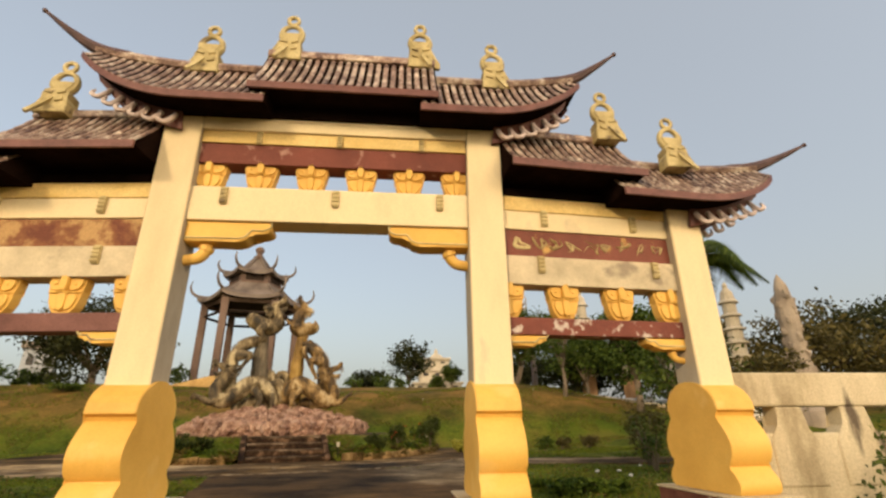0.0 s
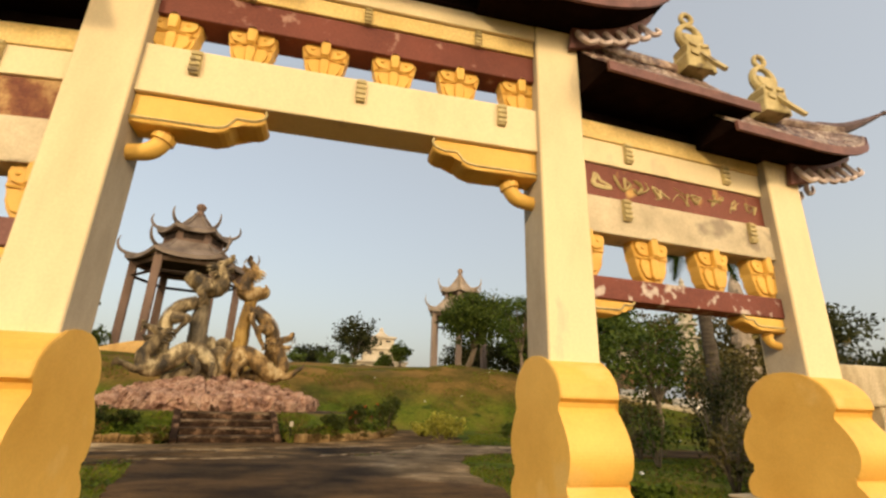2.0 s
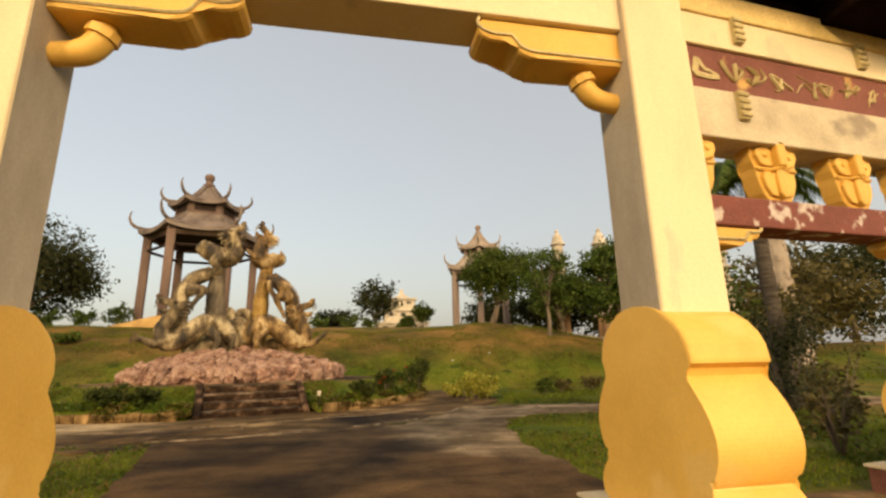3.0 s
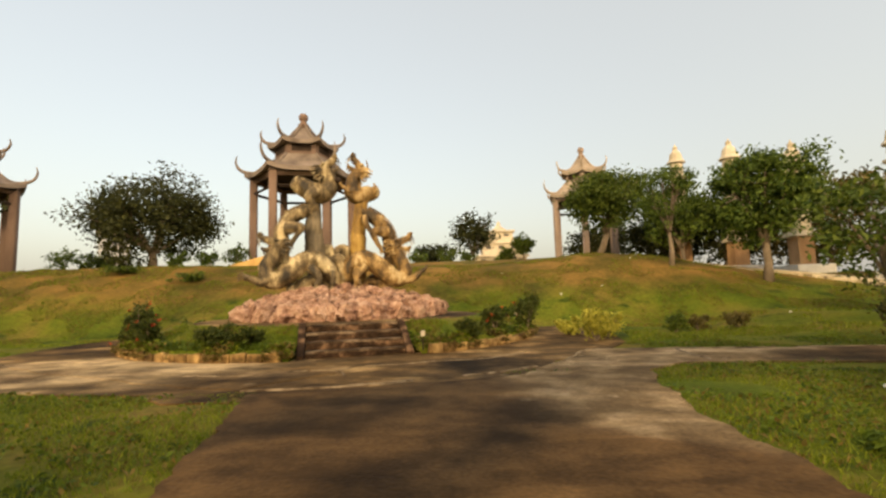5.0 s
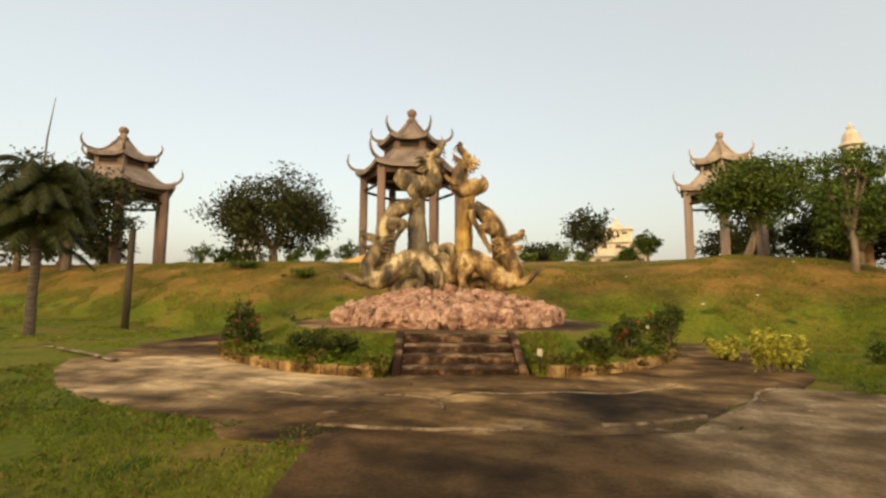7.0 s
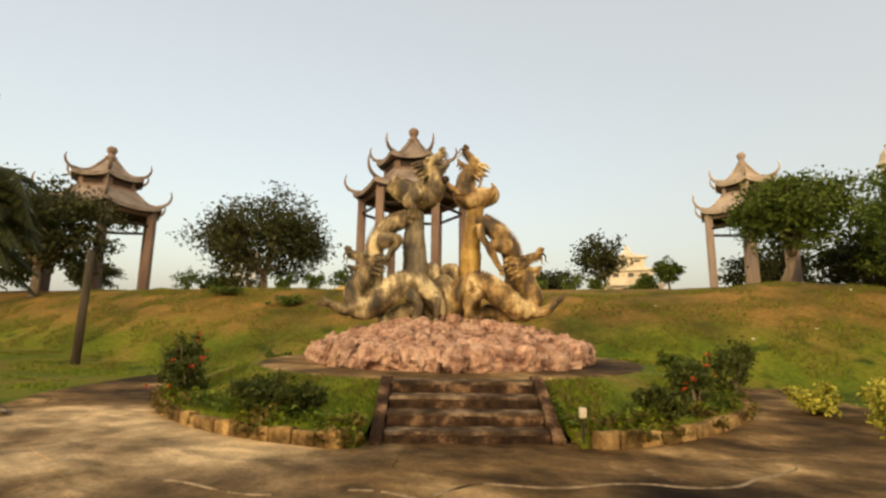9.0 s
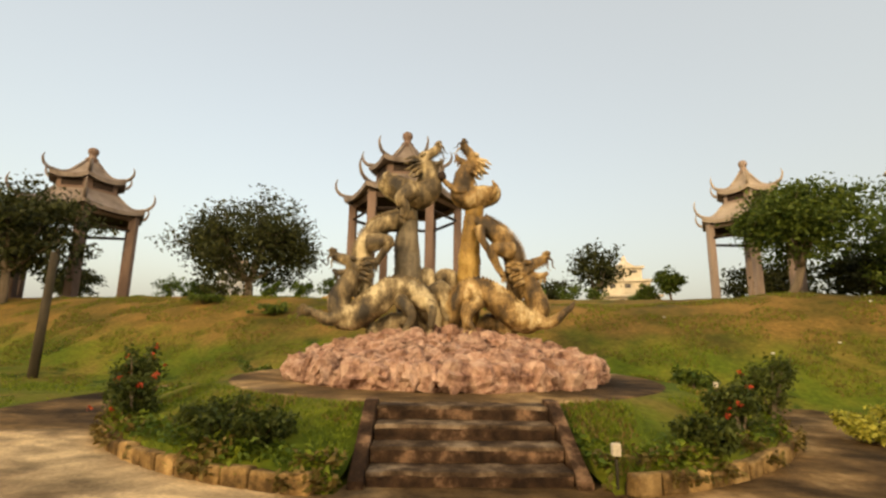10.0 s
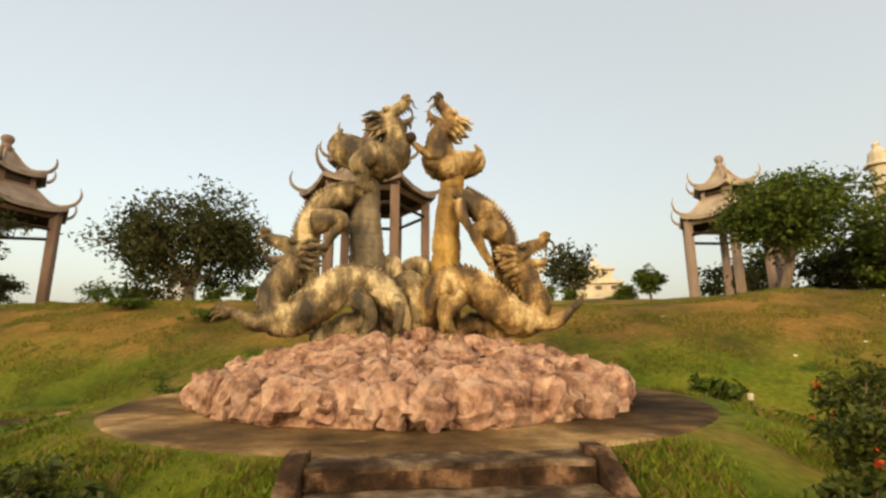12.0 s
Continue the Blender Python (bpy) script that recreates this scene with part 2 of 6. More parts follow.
TRUNK_YELLOW = material("bright_ochre_trunk", [(0.36, (0.11, 0.064, 0.020)), (0.52, (0.31, 0.182, 0.042)), (0.66, (0.50, 0.33, 0.10))], 2.0, detail=6.0, rough=0.6, bump=0.5, fine=26.0, spots=((0.10, 0.062, 0.022), 0.03, 2.4), streaks=0.4)
TRUNK_GREY = material("dark_grey_trunk", [(0.36, (0.045, 0.036, 0.024)), (0.52, (0.12, 0.095, 0.060)), (0.66, (0.24, 0.19, 0.12))], 2.0, detail=6.0, rough=0.7, bump=0.5, fine=26.0, streaks=0.4)
PAV_STONE = material("pavilion_stone", [(0.3, (0.085, 0.055, 0.042)), (0.65, (0.20, 0.135, 0.105))], 0.7, rough=0.85, streaks=0.3)
PAV_ROOF = material("pavilion_roof", [(0.3, (0.11, 0.085, 0.07)), (0.65, (0.25, 0.20, 0.165))], 0.8, rough=0.8, bump=0.3)
# paler copies of pavilion stone and roof, stronger light put into the colour
PAV_STONE_LIT = material("pavilion_stone_lit", [(0.3, (0.20, 0.145, 0.115)), (0.65, (0.36, 0.275, 0.22))], 0.7, rough=0.85, streaks=0.3)
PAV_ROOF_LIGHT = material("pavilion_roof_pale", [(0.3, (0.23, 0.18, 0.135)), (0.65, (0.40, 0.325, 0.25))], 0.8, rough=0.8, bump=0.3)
PAV_DARK = material("pavilion_dark_brown", [(0.3, (0.02, 0.014, 0.011)), (0.7, (0.05, 0.034, 0.026))], 1.0, rough=0.85)
PALE = material("pale_plaster", [(0.3, (0.38, 0.32, 0.23)), (0.65, (0.58, 0.51, 0.39))], 0.6, rough=0.85)
WHITE = material("white_paint", [(0.3, (0.66, 0.62, 0.55)), (0.65, (0.8, 0.77, 0.7))], 2.0, rough=0.7)
WINDOW_DARK = material("window_void", [(0.3, (0.05, 0.045, 0.04)), (0.7, (0.08, 0.07, 0.06))], 2.0, rough=0.5)
BARK = material("bark", [(0.3, (0.10, 0.075, 0.05)), (0.65, (0.23, 0.18, 0.13))], 3.0, rough=0.95, bump=0.6, streaks=0.3)
PALM_BARK = material("palm_bark", [(0.3, (0.035, 0.028, 0.02)), (0.65, (0.11, 0.09, 0.07))], 2.0, rough=0.95, bump=0.6, streaks=6.0)
POLE_MAT = material("weathered_pole", [(0.3, (0.03, 0.025, 0.017)), (0.65, (0.075, 0.06, 0.04))], 3.0, rough=0.9, streaks=0.2)
LAWN = material("lawn", [(0.30, (0.040, 0.054, 0.005)), (0.42, (0.072, 0.098, 0.008)), (0.52, (0.108, 0.115, 0.012)), (0.62, (0.140, 0.112, 0.021)), (0.74, (0.20, 0.120, 0.035))], 0.3, detail=11.0, rough=0.95, bump=0.7, fine=7.0, spots=((0.030, 0.050, 0.005), 0.08, 0.9), coarse=0.3, patches=[((0, 0.0, 1), (0, 0, 3.0), 1.35, 0.9, ((0.050, 0.048, 0.008), (0.20, 0.116, 0.030)))])
GRASS_LEAF = leaf_material("grass_blade", (0.055, 0.090, 0.006), (0.20, 0.235, 0.022))
DRY_LEAF = leaf_material("dry_grass_blade", (0.085, 0.068, 0.014), (0.21, 0.145, 0.045))
DARK_LEAF = leaf_material("dark_foliage", (0.016, 0.022, 0.007), (0.068, 0.072, 0.022))
MID_LEAF = leaf_material("mid_foliage", (0.026, 0.050, 0.008), (0.115, 0.150, 0.024))
SUNNY_LEAF = leaf_material("sunlit_green_foliage", (0.024, 0.050, 0.009), (0.125, 0.175, 0.030))
SHRINE = material("shrine_plaster", [(0.3, (0.30, 0.17, 0.085)), (0.65, (0.50, 0.31, 0.165))], 0.9, rough=0.85, streaks=0.4)
BROWN_LEAF = leaf_material("brown_foliage", (0.042, 0.040, 0.012), (0.165, 0.130, 0.042))
LIME_LEAF = leaf_material("yellow_green_foliage", (0.16, 0.17, 0.02), (0.55, 0.50, 0.09))
BED_LEAF = leaf_material("bed_shrub_foliage", (0.018, 0.032, 0.006), (0.090, 0.105, 0.022))
FLOWER = leaf_material("red_flower", (0.30, 0.03, 0.015), (0.5, 0.09, 0.03))
WEED_LEAF = leaf_material("weed_foliage", (0.035, 0.065, 0.008), (0.12, 0.17, 0.022))
RED_WORN = material("peeling_red_paint", [(0.3, (0.13, 0.035, 0.022)), (0.65, (0.20, 0.055, 0.035))], 1.5, rough=0.7, bump=0.15, spots=((0.52, 0.43, 0.36), 0.10, 7.0))
# column sides: stained cream, greyed further to put their shade into the colour
SHADED_SIDE = material("shaded_column_side", [(0.3, (0.26, 0.22, 0.165)), (0.5, (0.42, 0.36, 0.27)), (0.7, (0.55, 0.48, 0.36))], 0.9, rough=0.85, bump=0.1, spots=((0.24, 0.205, 0.16), 0.03, 1.4), streaks=0.4, coarse=0.06)


# ---------------------------------------------------------------- building helpers
def mesh_of(name, bm, mat, smooth=False):
    me = bpy.data.meshes.new(name)
    bmesh.ops.recalc_face_normals(bm, faces=bm.faces)
    bm.to_mesh(me)
    bm.free()
    me.materials.append(mat)
    if smooth:
        me.polygons.foreach_set("use_smooth", [True] * len(me.polygons))
    return me


def part(name, bm, mat, parent=None, label="", smooth=False):
    ob = new(name, mesh_of(name, bm, mat, smooth))
    ob.parent = parent
    return tagged(ob, label)


def shared(name, me, parent, m):
    ob = new(name, me)
    ob.parent = parent
    ob.matrix_basis = m
    return ob


def thing(name, label, category, m=None, group="", kind=""):
    ob = new(name)
    ob.empty_display_size = 0.2
    if m is not None:
        ob.matrix_basis = m
    return tagged(ob, label, category, group, kind)


def box(bm, x0, x1, y0, y1, z0, z1, bevel=0.0):
    made = bmesh.ops.create_cube(bm, size=1.0)["verts"]
    for v in made:
        v.co = Vector(((x0 + x1) / 2 + v.co.x * (x1 - x0), (y0 + y1) / 2 + v.co.y * (y1 - y0), (z0 + z1) / 2 + v.co.z * (z1 - z0)))
    if bevel:
        edges = {e for v in made for e in v.link_edges}
        bmesh.ops.bevel(bm, geom=list(edges), offset=bevel, segments=2, affect='EDGES', profile=0.5)
    return bm


def boxed(x0, x1, y0, y1, z0, z1, bevel=0.0):
    return box(bmesh.new(), x0, x1, y0, y1, z0, z1, bevel)


def prism(bm, outline, low, high, axis="x", bevel=0.0):
    """Extrudes a closed outline. axis x: outline is (y, z); axis y: outline is (x, z); axis z: outline is (x, y)."""
    def at(p, d):
        return {"x": (d, p[0], p[1]), "y": (p[0], d, p[1]), "z": (p[0], p[1], d)}[axis]
    a = [bm.verts.new(at(p, low)) for p in outline]
    b = [bm.verts.new(at(p, high)) for p in outline]
    n = len(outline)
    caps = [bm.faces.new(a), bm.faces.new(b[::-1])]
    for i in range(n):
        bm.faces.new((a[i], a[(i + 1) % n], b[(i + 1) % n], b[i]))
    if bevel:
        edges = [e for f in caps for e in f.edges]
        bmesh.ops.bevel(bm, geom=edges, offset=bevel, segments=2, affect='EDGES', profile=0.5)
    return bm


def tube(bm, points, radii, seg=10, flat=1.0, cap=True):
    """A round sweep along points, with a radius for each."""
    pts = [Vector(p) for p in points]
    rings = []
    side = None
    for i, p in enumerate(pts):
        t = (pts[min(i + 1, len(pts) - 1)] - pts[max(i - 1, 0)]).normalized()
        if side is None:
            side = t.cross(Vector((0, 0, 1)) if abs(t.z) < 0.9 else Vector((0, 1, 0))).normalized()
        side = (side - t * side.dot(t)).normalized()
        up = side.cross(t)
        r = radii[i] if isinstance(radii, (list, tuple)) else radii
        rings.append([bm.verts.new(p + side * (math.cos(a) * r) + up * (math.sin(a) * r * flat))
                      for a in (2 * math.pi * k / seg for k in range(seg))])
    for a, b in zip(rings, rings[1:]):
        for k in range(seg):
            bm.faces.new((a[k], a[(k + 1) % seg], b[(k + 1) % seg], b[k]))
    if cap:
        bm.faces.new(rings[0])
        bm.faces.new(rings[-1][::-1])
    return bm


def spline(points, per=6):
    """Catmull-Rom through points."""
    p = [Vector(q) for q in points]
    p = [2 * p[0] - p[1]] + p + [2 * p[-1] - p[-2]]
    out = []
    for i in range(1, len(p) - 2):
        for k in range(per):
            t = k / per
            a, b, c, d = p[i - 1], p[i], p[i + 1], p[i + 2]
            out.append(0.5 * ((2 * b) + (c - a) * t + (2 * a - 5 * b + 4 * c - d) * t * t + (3 * b - a - 3 * c + d) * t ** 3))
    out.append(p[-2])
    return out


def swept(bm, points, radii, seg=10, per=6, flat=1.0):
    """A tube along a smooth curve, its radii given at the control points."""
    curve = spline(points, per)
    n = len(points) - 1
    rr = []
    for i in range(len(curve)):
        u = i / per
        k = min(int(u), n - 1)
        rr.append(radii[k] + (radii[k + 1] - radii[k]) * (u - k))
    tube(bm, curve, rr, seg, flat)
    return curve, rr


def lathe(bm, profile, seg=16, centre=(0, 0), turn=0.0):
    rings = []
    for r, z in profile:
        if r < 1e-4:
            rings.append([bm.verts.new((centre[0], centre[1], z))])
        else:
            rings.append([bm.verts.new((centre[0] + r * math.cos(turn + 2 * math.pi * k / seg), centre[1] + r * math.sin(turn + 2 * math.pi * k / seg), z)) for k in range(seg)])
    for a, b in zip(rings, rings[1:]):
        for k in range(seg):
            k2 = (k + 1) % seg
            if len(a) == 1 and len(b) == 1:
                continue
            if len(a) == 1:
                bm.faces.new((a[0], b[k2], b[k]))
            elif len(b) == 1:
                bm.faces.new((a[k], a[k2], b[0]))
            else:
                bm.faces.new((a[k], a[k2], b[k2], b[k]))
    for r in (rings[0], rings[-1]):
        if len(r) > 2:
            bm.faces.new(r)
    return bm


def blob(bm, centre, size, rough=0.15, sub=2, seed=0.0, turn=None):
    made = bmesh.ops.create_icosphere(bm, subdivisions=sub, radius=1.0)["verts"]
    for v in made:
        n = v.co.copy()
        v.co = n * (1 + rough * noise.noise(n * 1.7 + Vector((seed, seed * 1.3, 0))) * 2)
        v.co = Vector((v.co.x * size[0], v.co.y * size[1], v.co.z * size[2]))
        if turn is not None:
            v.co = turn @ v.co
        v.co += Vector(centre)
    return made


def smooth01(t):
    t = min(1.0, max(0.0, t))
    return t * t * (3 - 2 * t)


def leaves(centres, normals_up, size, spread, rng, aspect=0.5, curl=0.3):
    """Loose leaf quads round centres, as arrays for from_pydata."""
    n = len(centres)
    d = rng.normal(size=(n, 3))
    d[:, 2] += normals_up
    d /= np.linalg.norm(d, axis=1)[:, None]
    e = np.cross(d, rng.normal(size=(n, 3)))
    e /= np.linalg.norm(e, axis=1)[:, None] + 1e-9
    s = size * (1 + spread * rng.uniform(-1, 1, size=(n, 1)))
    f = np.cross(e, d)
    a = centres + e * s
    b = centres + f * s * aspect + d * s * curl
    c = centres - e * s
    g = centres - f * s * aspect + d * s * curl
    return np.stack([a, b, c, g], axis=1).reshape(-1, 3)


def leaf_mesh(name, verts, mat, corners=4):
    me = bpy.data.meshes.new(name)
    n = len(verts) // corners
    me.vertices.add(len(verts))
    me.vertices.foreach_set("co", np.asarray(verts, dtype=np.float32).ravel())
    me.loops.add(n * corners)
    me.loops.foreach_set("vertex_index", np.arange(n * corners, dtype=np.int32))
    me.polygons.add(n)
    me.polygons.foreach_set("loop_start", np.arange(0, n * corners, corners, dtype=np.int32))
    me.update(calc_edges=True)
    me.materials.append(mat)
    return me


# ---------------------------------------------------------------- ground
CX, CY, YAW = -5.47, 24.15, radians(15.5)          # centre of the round terrace, and the way its stairs face
PLAT_Z = 0.80


def hill(x, y):
    """The height of the ground."""
    top = 3.45 - 1.75 * smooth01((x - 8) / 14)
    foot, crest = 27.0, 36.5
    z = top * (0.25 * smooth01((y - foot) / (crest - foot)) + 0.75 * math.sin(0.5 * math.pi * min(1, max(0, (y - foot) / (crest - foot)))))
    z += 0.5 * smooth01((math.hypot(x - CX, y - CY) - 13) / 6) * smooth01((y - 16) / 8)
    if y > 36.5:
        z += 0.35 * smooth01((y - 36.5) / 9)
    lump = noise.noise(Vector((x * 0.23, y * 0.23, 0.3))) * 0.13 + noise.noise(Vector((x * 0.7, y * 0.7, 2.3))) * 0.06
    far = smooth01((math.hypot(x - CX, y - CY) - 11.5) / 3) * smooth01((y - 18) / 4)
    return z + lump * far


def spaced(low, high, near_low, near_high, step):
    inner = list(np.arange(near_low, near_high + 1e-6, step))
    out, s, v = [], step, near_high
    while v < high:
        s *= 1.35
        v += s
        out.append(min(v, high))
    back, s, v = [], step, near_low
    while v > low:
        s *= 1.35
        v -= s
        back.append(max(v, low))
    return back[::-1] + inner + out


def build_ground():
    xs, ys = spaced(-900, 900, -48, 34, 0.6), spaced(-300, 1500, -4, 58, 0.6)
    verts = [(x, y, hill(x, y)) for y in ys for x in xs]
    w = len(xs)
    faces = [(j * w + i, j * w + i + 1, (j + 1) * w + i + 1, (j + 1) * w + i) for j in range(len(ys) - 1) for i in range(w - 1)]
    me = bpy.data.meshes.new("ground")
    me.from_pydata(verts, [], faces)
    me.polygons.foreach_set("use_smooth", [True] * len(me.polygons))
    me.materials.append(LAWN)
    tagged(new("ground", me), "patchy green and brown lawn rising to a grassy bank", "lawn", kind="structure")


build_ground()


def around(r, a):
    """A point of the terrace's plan: radius and angle from the stairs' way, in degrees, to the east."""
    b = radians(a)
    return CX + r * math.sin(YAW + b), CY - r * math.cos(YAW + b)


def slab(name, outline, z0, z1, mat, label, bevel=0.0):
    bm = bmesh.new()
    prism(bm, outline, z0, z1, "z", bevel)
    return tagged(part(name, bm, mat), label, "paving", kind="structure")


def wobble(points, amount, seed, per=5):
    """An outline with its edges broken up."""
    out = []
    n = len(points)
    for i in range(n):
        a, b = Vector(points[i]).to_2d(), Vector(points[(i + 1) % n]).to_2d()
        for k in range(per):
            p = a.lerp(b, k / per)
            s = noise.noise(Vector((p.x * 0.9, p.y * 0.9, seed))) * amount + noise.noise(Vector((p.x * 4.1, p.y * 4.1, seed))) * amount * 0.4
            out.append((p.x + s, p.y + s * 0.7))
    return out


ring = [around(6.5 if abs(a) < 13 else 7.2, a) for a in (*range(-118, -12, 5), -12.5, -12.4, 0, 12.4, 12.5, *range(17, 112, 5))] + [around(10.4 - 0.5 * smooth01((a - 40) / 30), a) for a in range(108, 18, -5)] + [around(11.6, a) for a in range(14, -20, -5)] + [around(10.9, a) for a in range(-20, -70, -6)] + [around(10.4, a) for a in range(-70, -122, -6)]
slab("ring_path", wobble(ring, 0.12, 1.0, 2), -0.1, 0.025, PATH_MAT, "brown weathered concrete path round the terrace")
slab("approach_path", wobble([(-3.1, 6.9), (1.2, 6.9), (1.55, 8.0), (1.5, 9.0), (1.42, 9.7), (1.2, 10.7), (0.25, 11.15), (0.1, 12.3), (0.0, 14.1), (-2.1, 13.45), (-4.4, 13.0), (-3.95, 11.0), (-3.5, 9.0)], 0.2, 3.0, 16), -0.1, 0.05, APPROACH, "concrete approach path with large dark patches")
slab("side_path", wobble([(0.3, 8.0), (1.7, 8.4), (1.62, 9.9), (1.6, 11.2), (1.9, 12.8), (2.4, 14.4), (3.4, 15.2), (8.1, 14.4), (22.0, 12.9), (22.0, 15.0), (8.8, 16.8), (4.5, 17.3), (2.4, 17.8), (1.6, 16.6), (0.3, 14.6), (-0.6, 13.2)], 0.22, 5.0, 18), -0.1, 0.042, APPROACH, "pale sandy concrete side path")
slab("west_path", wobble([around(7.4, -8), around(9.4, -4), around(10.6, -12), (-4.7, 13.35), (-6.9, 14.25), (-9.2, 15.55), (-11.0, 16.5), (-12.1, 17.05), (-13.2, 17.8), (-13.7, 18.9), around(9.2, -66), around(8.2, -60), around(7.4, -45), around(7.4, -25)], 0.25, 7.0, 7), -0.1, 0.038, PATH_MAT, "pale worn sandy stretch of the path")


def crack(points, wide, z, label):
    """A raised, broken line of pale mortar."""
    bm = bmesh.new()
    curve = spline([(x, y, z) for x, y in points], 10)
    last = None
    for i, p in enumerate(curve):
        t = (curve[min(i + 1, len(curve) - 1)] - curve[max(i - 1, 0)]).normalized()
        s = Vector((-t.y, t.x, 0))
        w = wide * (0.6 + 0.8 * abs(noise.noise(p * 2.3)))
        q = p + s * noise.noise(p * 1.7) * 0.08
        row = [bm.verts.new(q - s * w - Vector((0, 0, 0.02))), bm.verts.new(q - s * w * 0.5 + Vector((0, 0, 0.008))), bm.verts.new(q + s * w * 0.5 + Vector((0, 0, 0.008))), bm.verts.new(q + s * w - Vector((0, 0, 0.02)))]
        if last and noise.noise(p * 1.1 + Vector((5, 0, 0))) > -0.3:
            for k in range(3):
                bm.faces.new((last[k], last[k + 1], row[k + 1], row[k]))
        last = row
    tagged(part("path_joint", bm, MORTAR), label, "joint", kind="structure")


MORTAR = material("pale_mortar", [(0.38, (0.07, 0.046, 0.026)), (0.6, (0.29, 0.22, 0.145))], 2.5, rough=0.9, bump=0.3)
crack([(-4.9, 13.3), (-3.9, 13.38), (-3.0, 13.55), (-2.2, 13.8), (-1.3, 14.15), (-0.5, 14.5), (0.2, 14.95), (0.85, 15.4), (1.5, 16.4), (2.3, 17.7), (4.5, 17.35), (8.8, 16.85), (13.0, 16.2)], 0.045, 0.047, "pale raised joint across the path")
crack([(4.2, 17.4), (4.15, 16.8), (4.05, 16.0), (4.0, 15.3)], 0.06, 0.046, "pale worn strip across the side path")
crack([(-3.6, 15.4), (-3.1, 15.9), (-2.3, 16.0), (-1.5, 16.4), (-0.6, 16.5), (0.6, 17.6)], 0.025, 0.034, "thin pale crack in the path")
crack([(-6.6, 15.0), (-5.4, 14.9), (-4.4, 15.3), (-3.6, 15.2), (-3.2, 14.5)], 0.025, 0.046, "thin pale crack in the path")
slab("apron", wobble([(-9.5, -14), (14, -14), (14, 4.9), (5.0, 5.2), (5.0, 7.6), (1.1, 7.9), (-3.2, 7.9), (-7, 7.6), (-9.5, 7.0)], 0.08, 9.0), -0.1, 0.030, PATH_MAT, "sandy concrete forecourt before the gate")


def build_terrace():
    bm = bmesh.new()
    lathe(bm, [(0.0, PLAT_Z), (5.2, PLAT_Z), (5.28, PLAT_Z - 0.03), (5.28, 0.1)], 72, (CX, CY))
    tagged(part("terrace", bm, PATH_MAT), "round brown concrete terrace under the rockery", "terrace", kind="structure")
    bm = bmesh.new()
    gap = math.asin(1.47 / 6.4)
    rings = []
    rr = [(5.26, PLAT_Z - 0.02), (5.7, PLAT_Z - 0.06), (6.2, 0.58), (6.7, 0.42), (7.18, 0.27), (7.22, 0.0)]
    n = 90
    for k in range(n + 1):
        a = gap + (2 * math.pi - 2 * gap) * k / n
        row = []
        for r, z in rr:
            half = math.asin(min(1, 1.47 / r))
            b = max(half, min(2 * math.pi - half, a))
            x, y = CX + r * math.sin(YAW + b), CY - r * math.cos(YAW + b)
            near = min(b - half, 2 * math.pi - half - b)
            low = min(z, max(0.02, 0.07 + (6.85 - r) * 0.5))
            z = low + (z - low) * smooth01(near / 0.14)
            row.append(bm.verts.new((x, y, z + (0.05 * noise.noise(Vector((x, y, 0))) if 0.3 < z < 0.75 else 0))))
        rings.append(row)
    for a, b in zip(rings, rings[1:]):
        for i in range(len(rr) - 1):
            bm.faces.new((a[i], a[i + 1], b[i + 1], b[i]))
    tagged(part("flower_bed", bm, LAWN, smooth=True), "sloping grassy bed round the terrace", "flower bed", kind="structure")


build_terrace()


def build_kerb():
    root = thing("bed_kerb", "low ochre stone kerb round the grassy bed", "kerb", kind="structure")
    bm = bmesh.new()
    box(bm, -0.2, 0.2, -0.1, 0.1, -0.14, 0.14, 0.05)
    for v in bm.verts:
        v.co += noise.noise_vector(v.co * 5) * 0.035
    me = mesh_of("kerb_stone", bm, KERB)
    for k in range(-60, 61):
        a = k * 3.2
        if abs(a) > 112 or abs(a) < 14.5:
            continue
        x, y = around(7.27, a)
        shared("kerb_stone", me, root, pose(x, y, 0.10 + 0.06 * noise.noise(Vector((a * 0.37, 0.5, 0))), 9 * noise.noise(Vector((a * 0.7, 2, 0))), 12 * noise.noise(Vector((a * 0.9, 7, 0))), math.degrees(YAW) + a + 10 * noise.noise(Vector((a * 0.8, 4, 0)))))


build_kerb()
crack([(-12.0, 17.05), (-13.4, 17.7), (-15.0, 18.4), (-17.5, 19.3)], 0.11, 0.09, "low stone edge between lawn and path")


RISER_MAT = material("dark_riser", [(0.38, (0.018, 0.011, 0.007)), (0.52, (0.05, 0.028, 0.016)), (0.66, (0.22, 0.13, 0.075))], 2.6, detail=9.0, rough=0.95, bump=0.5)


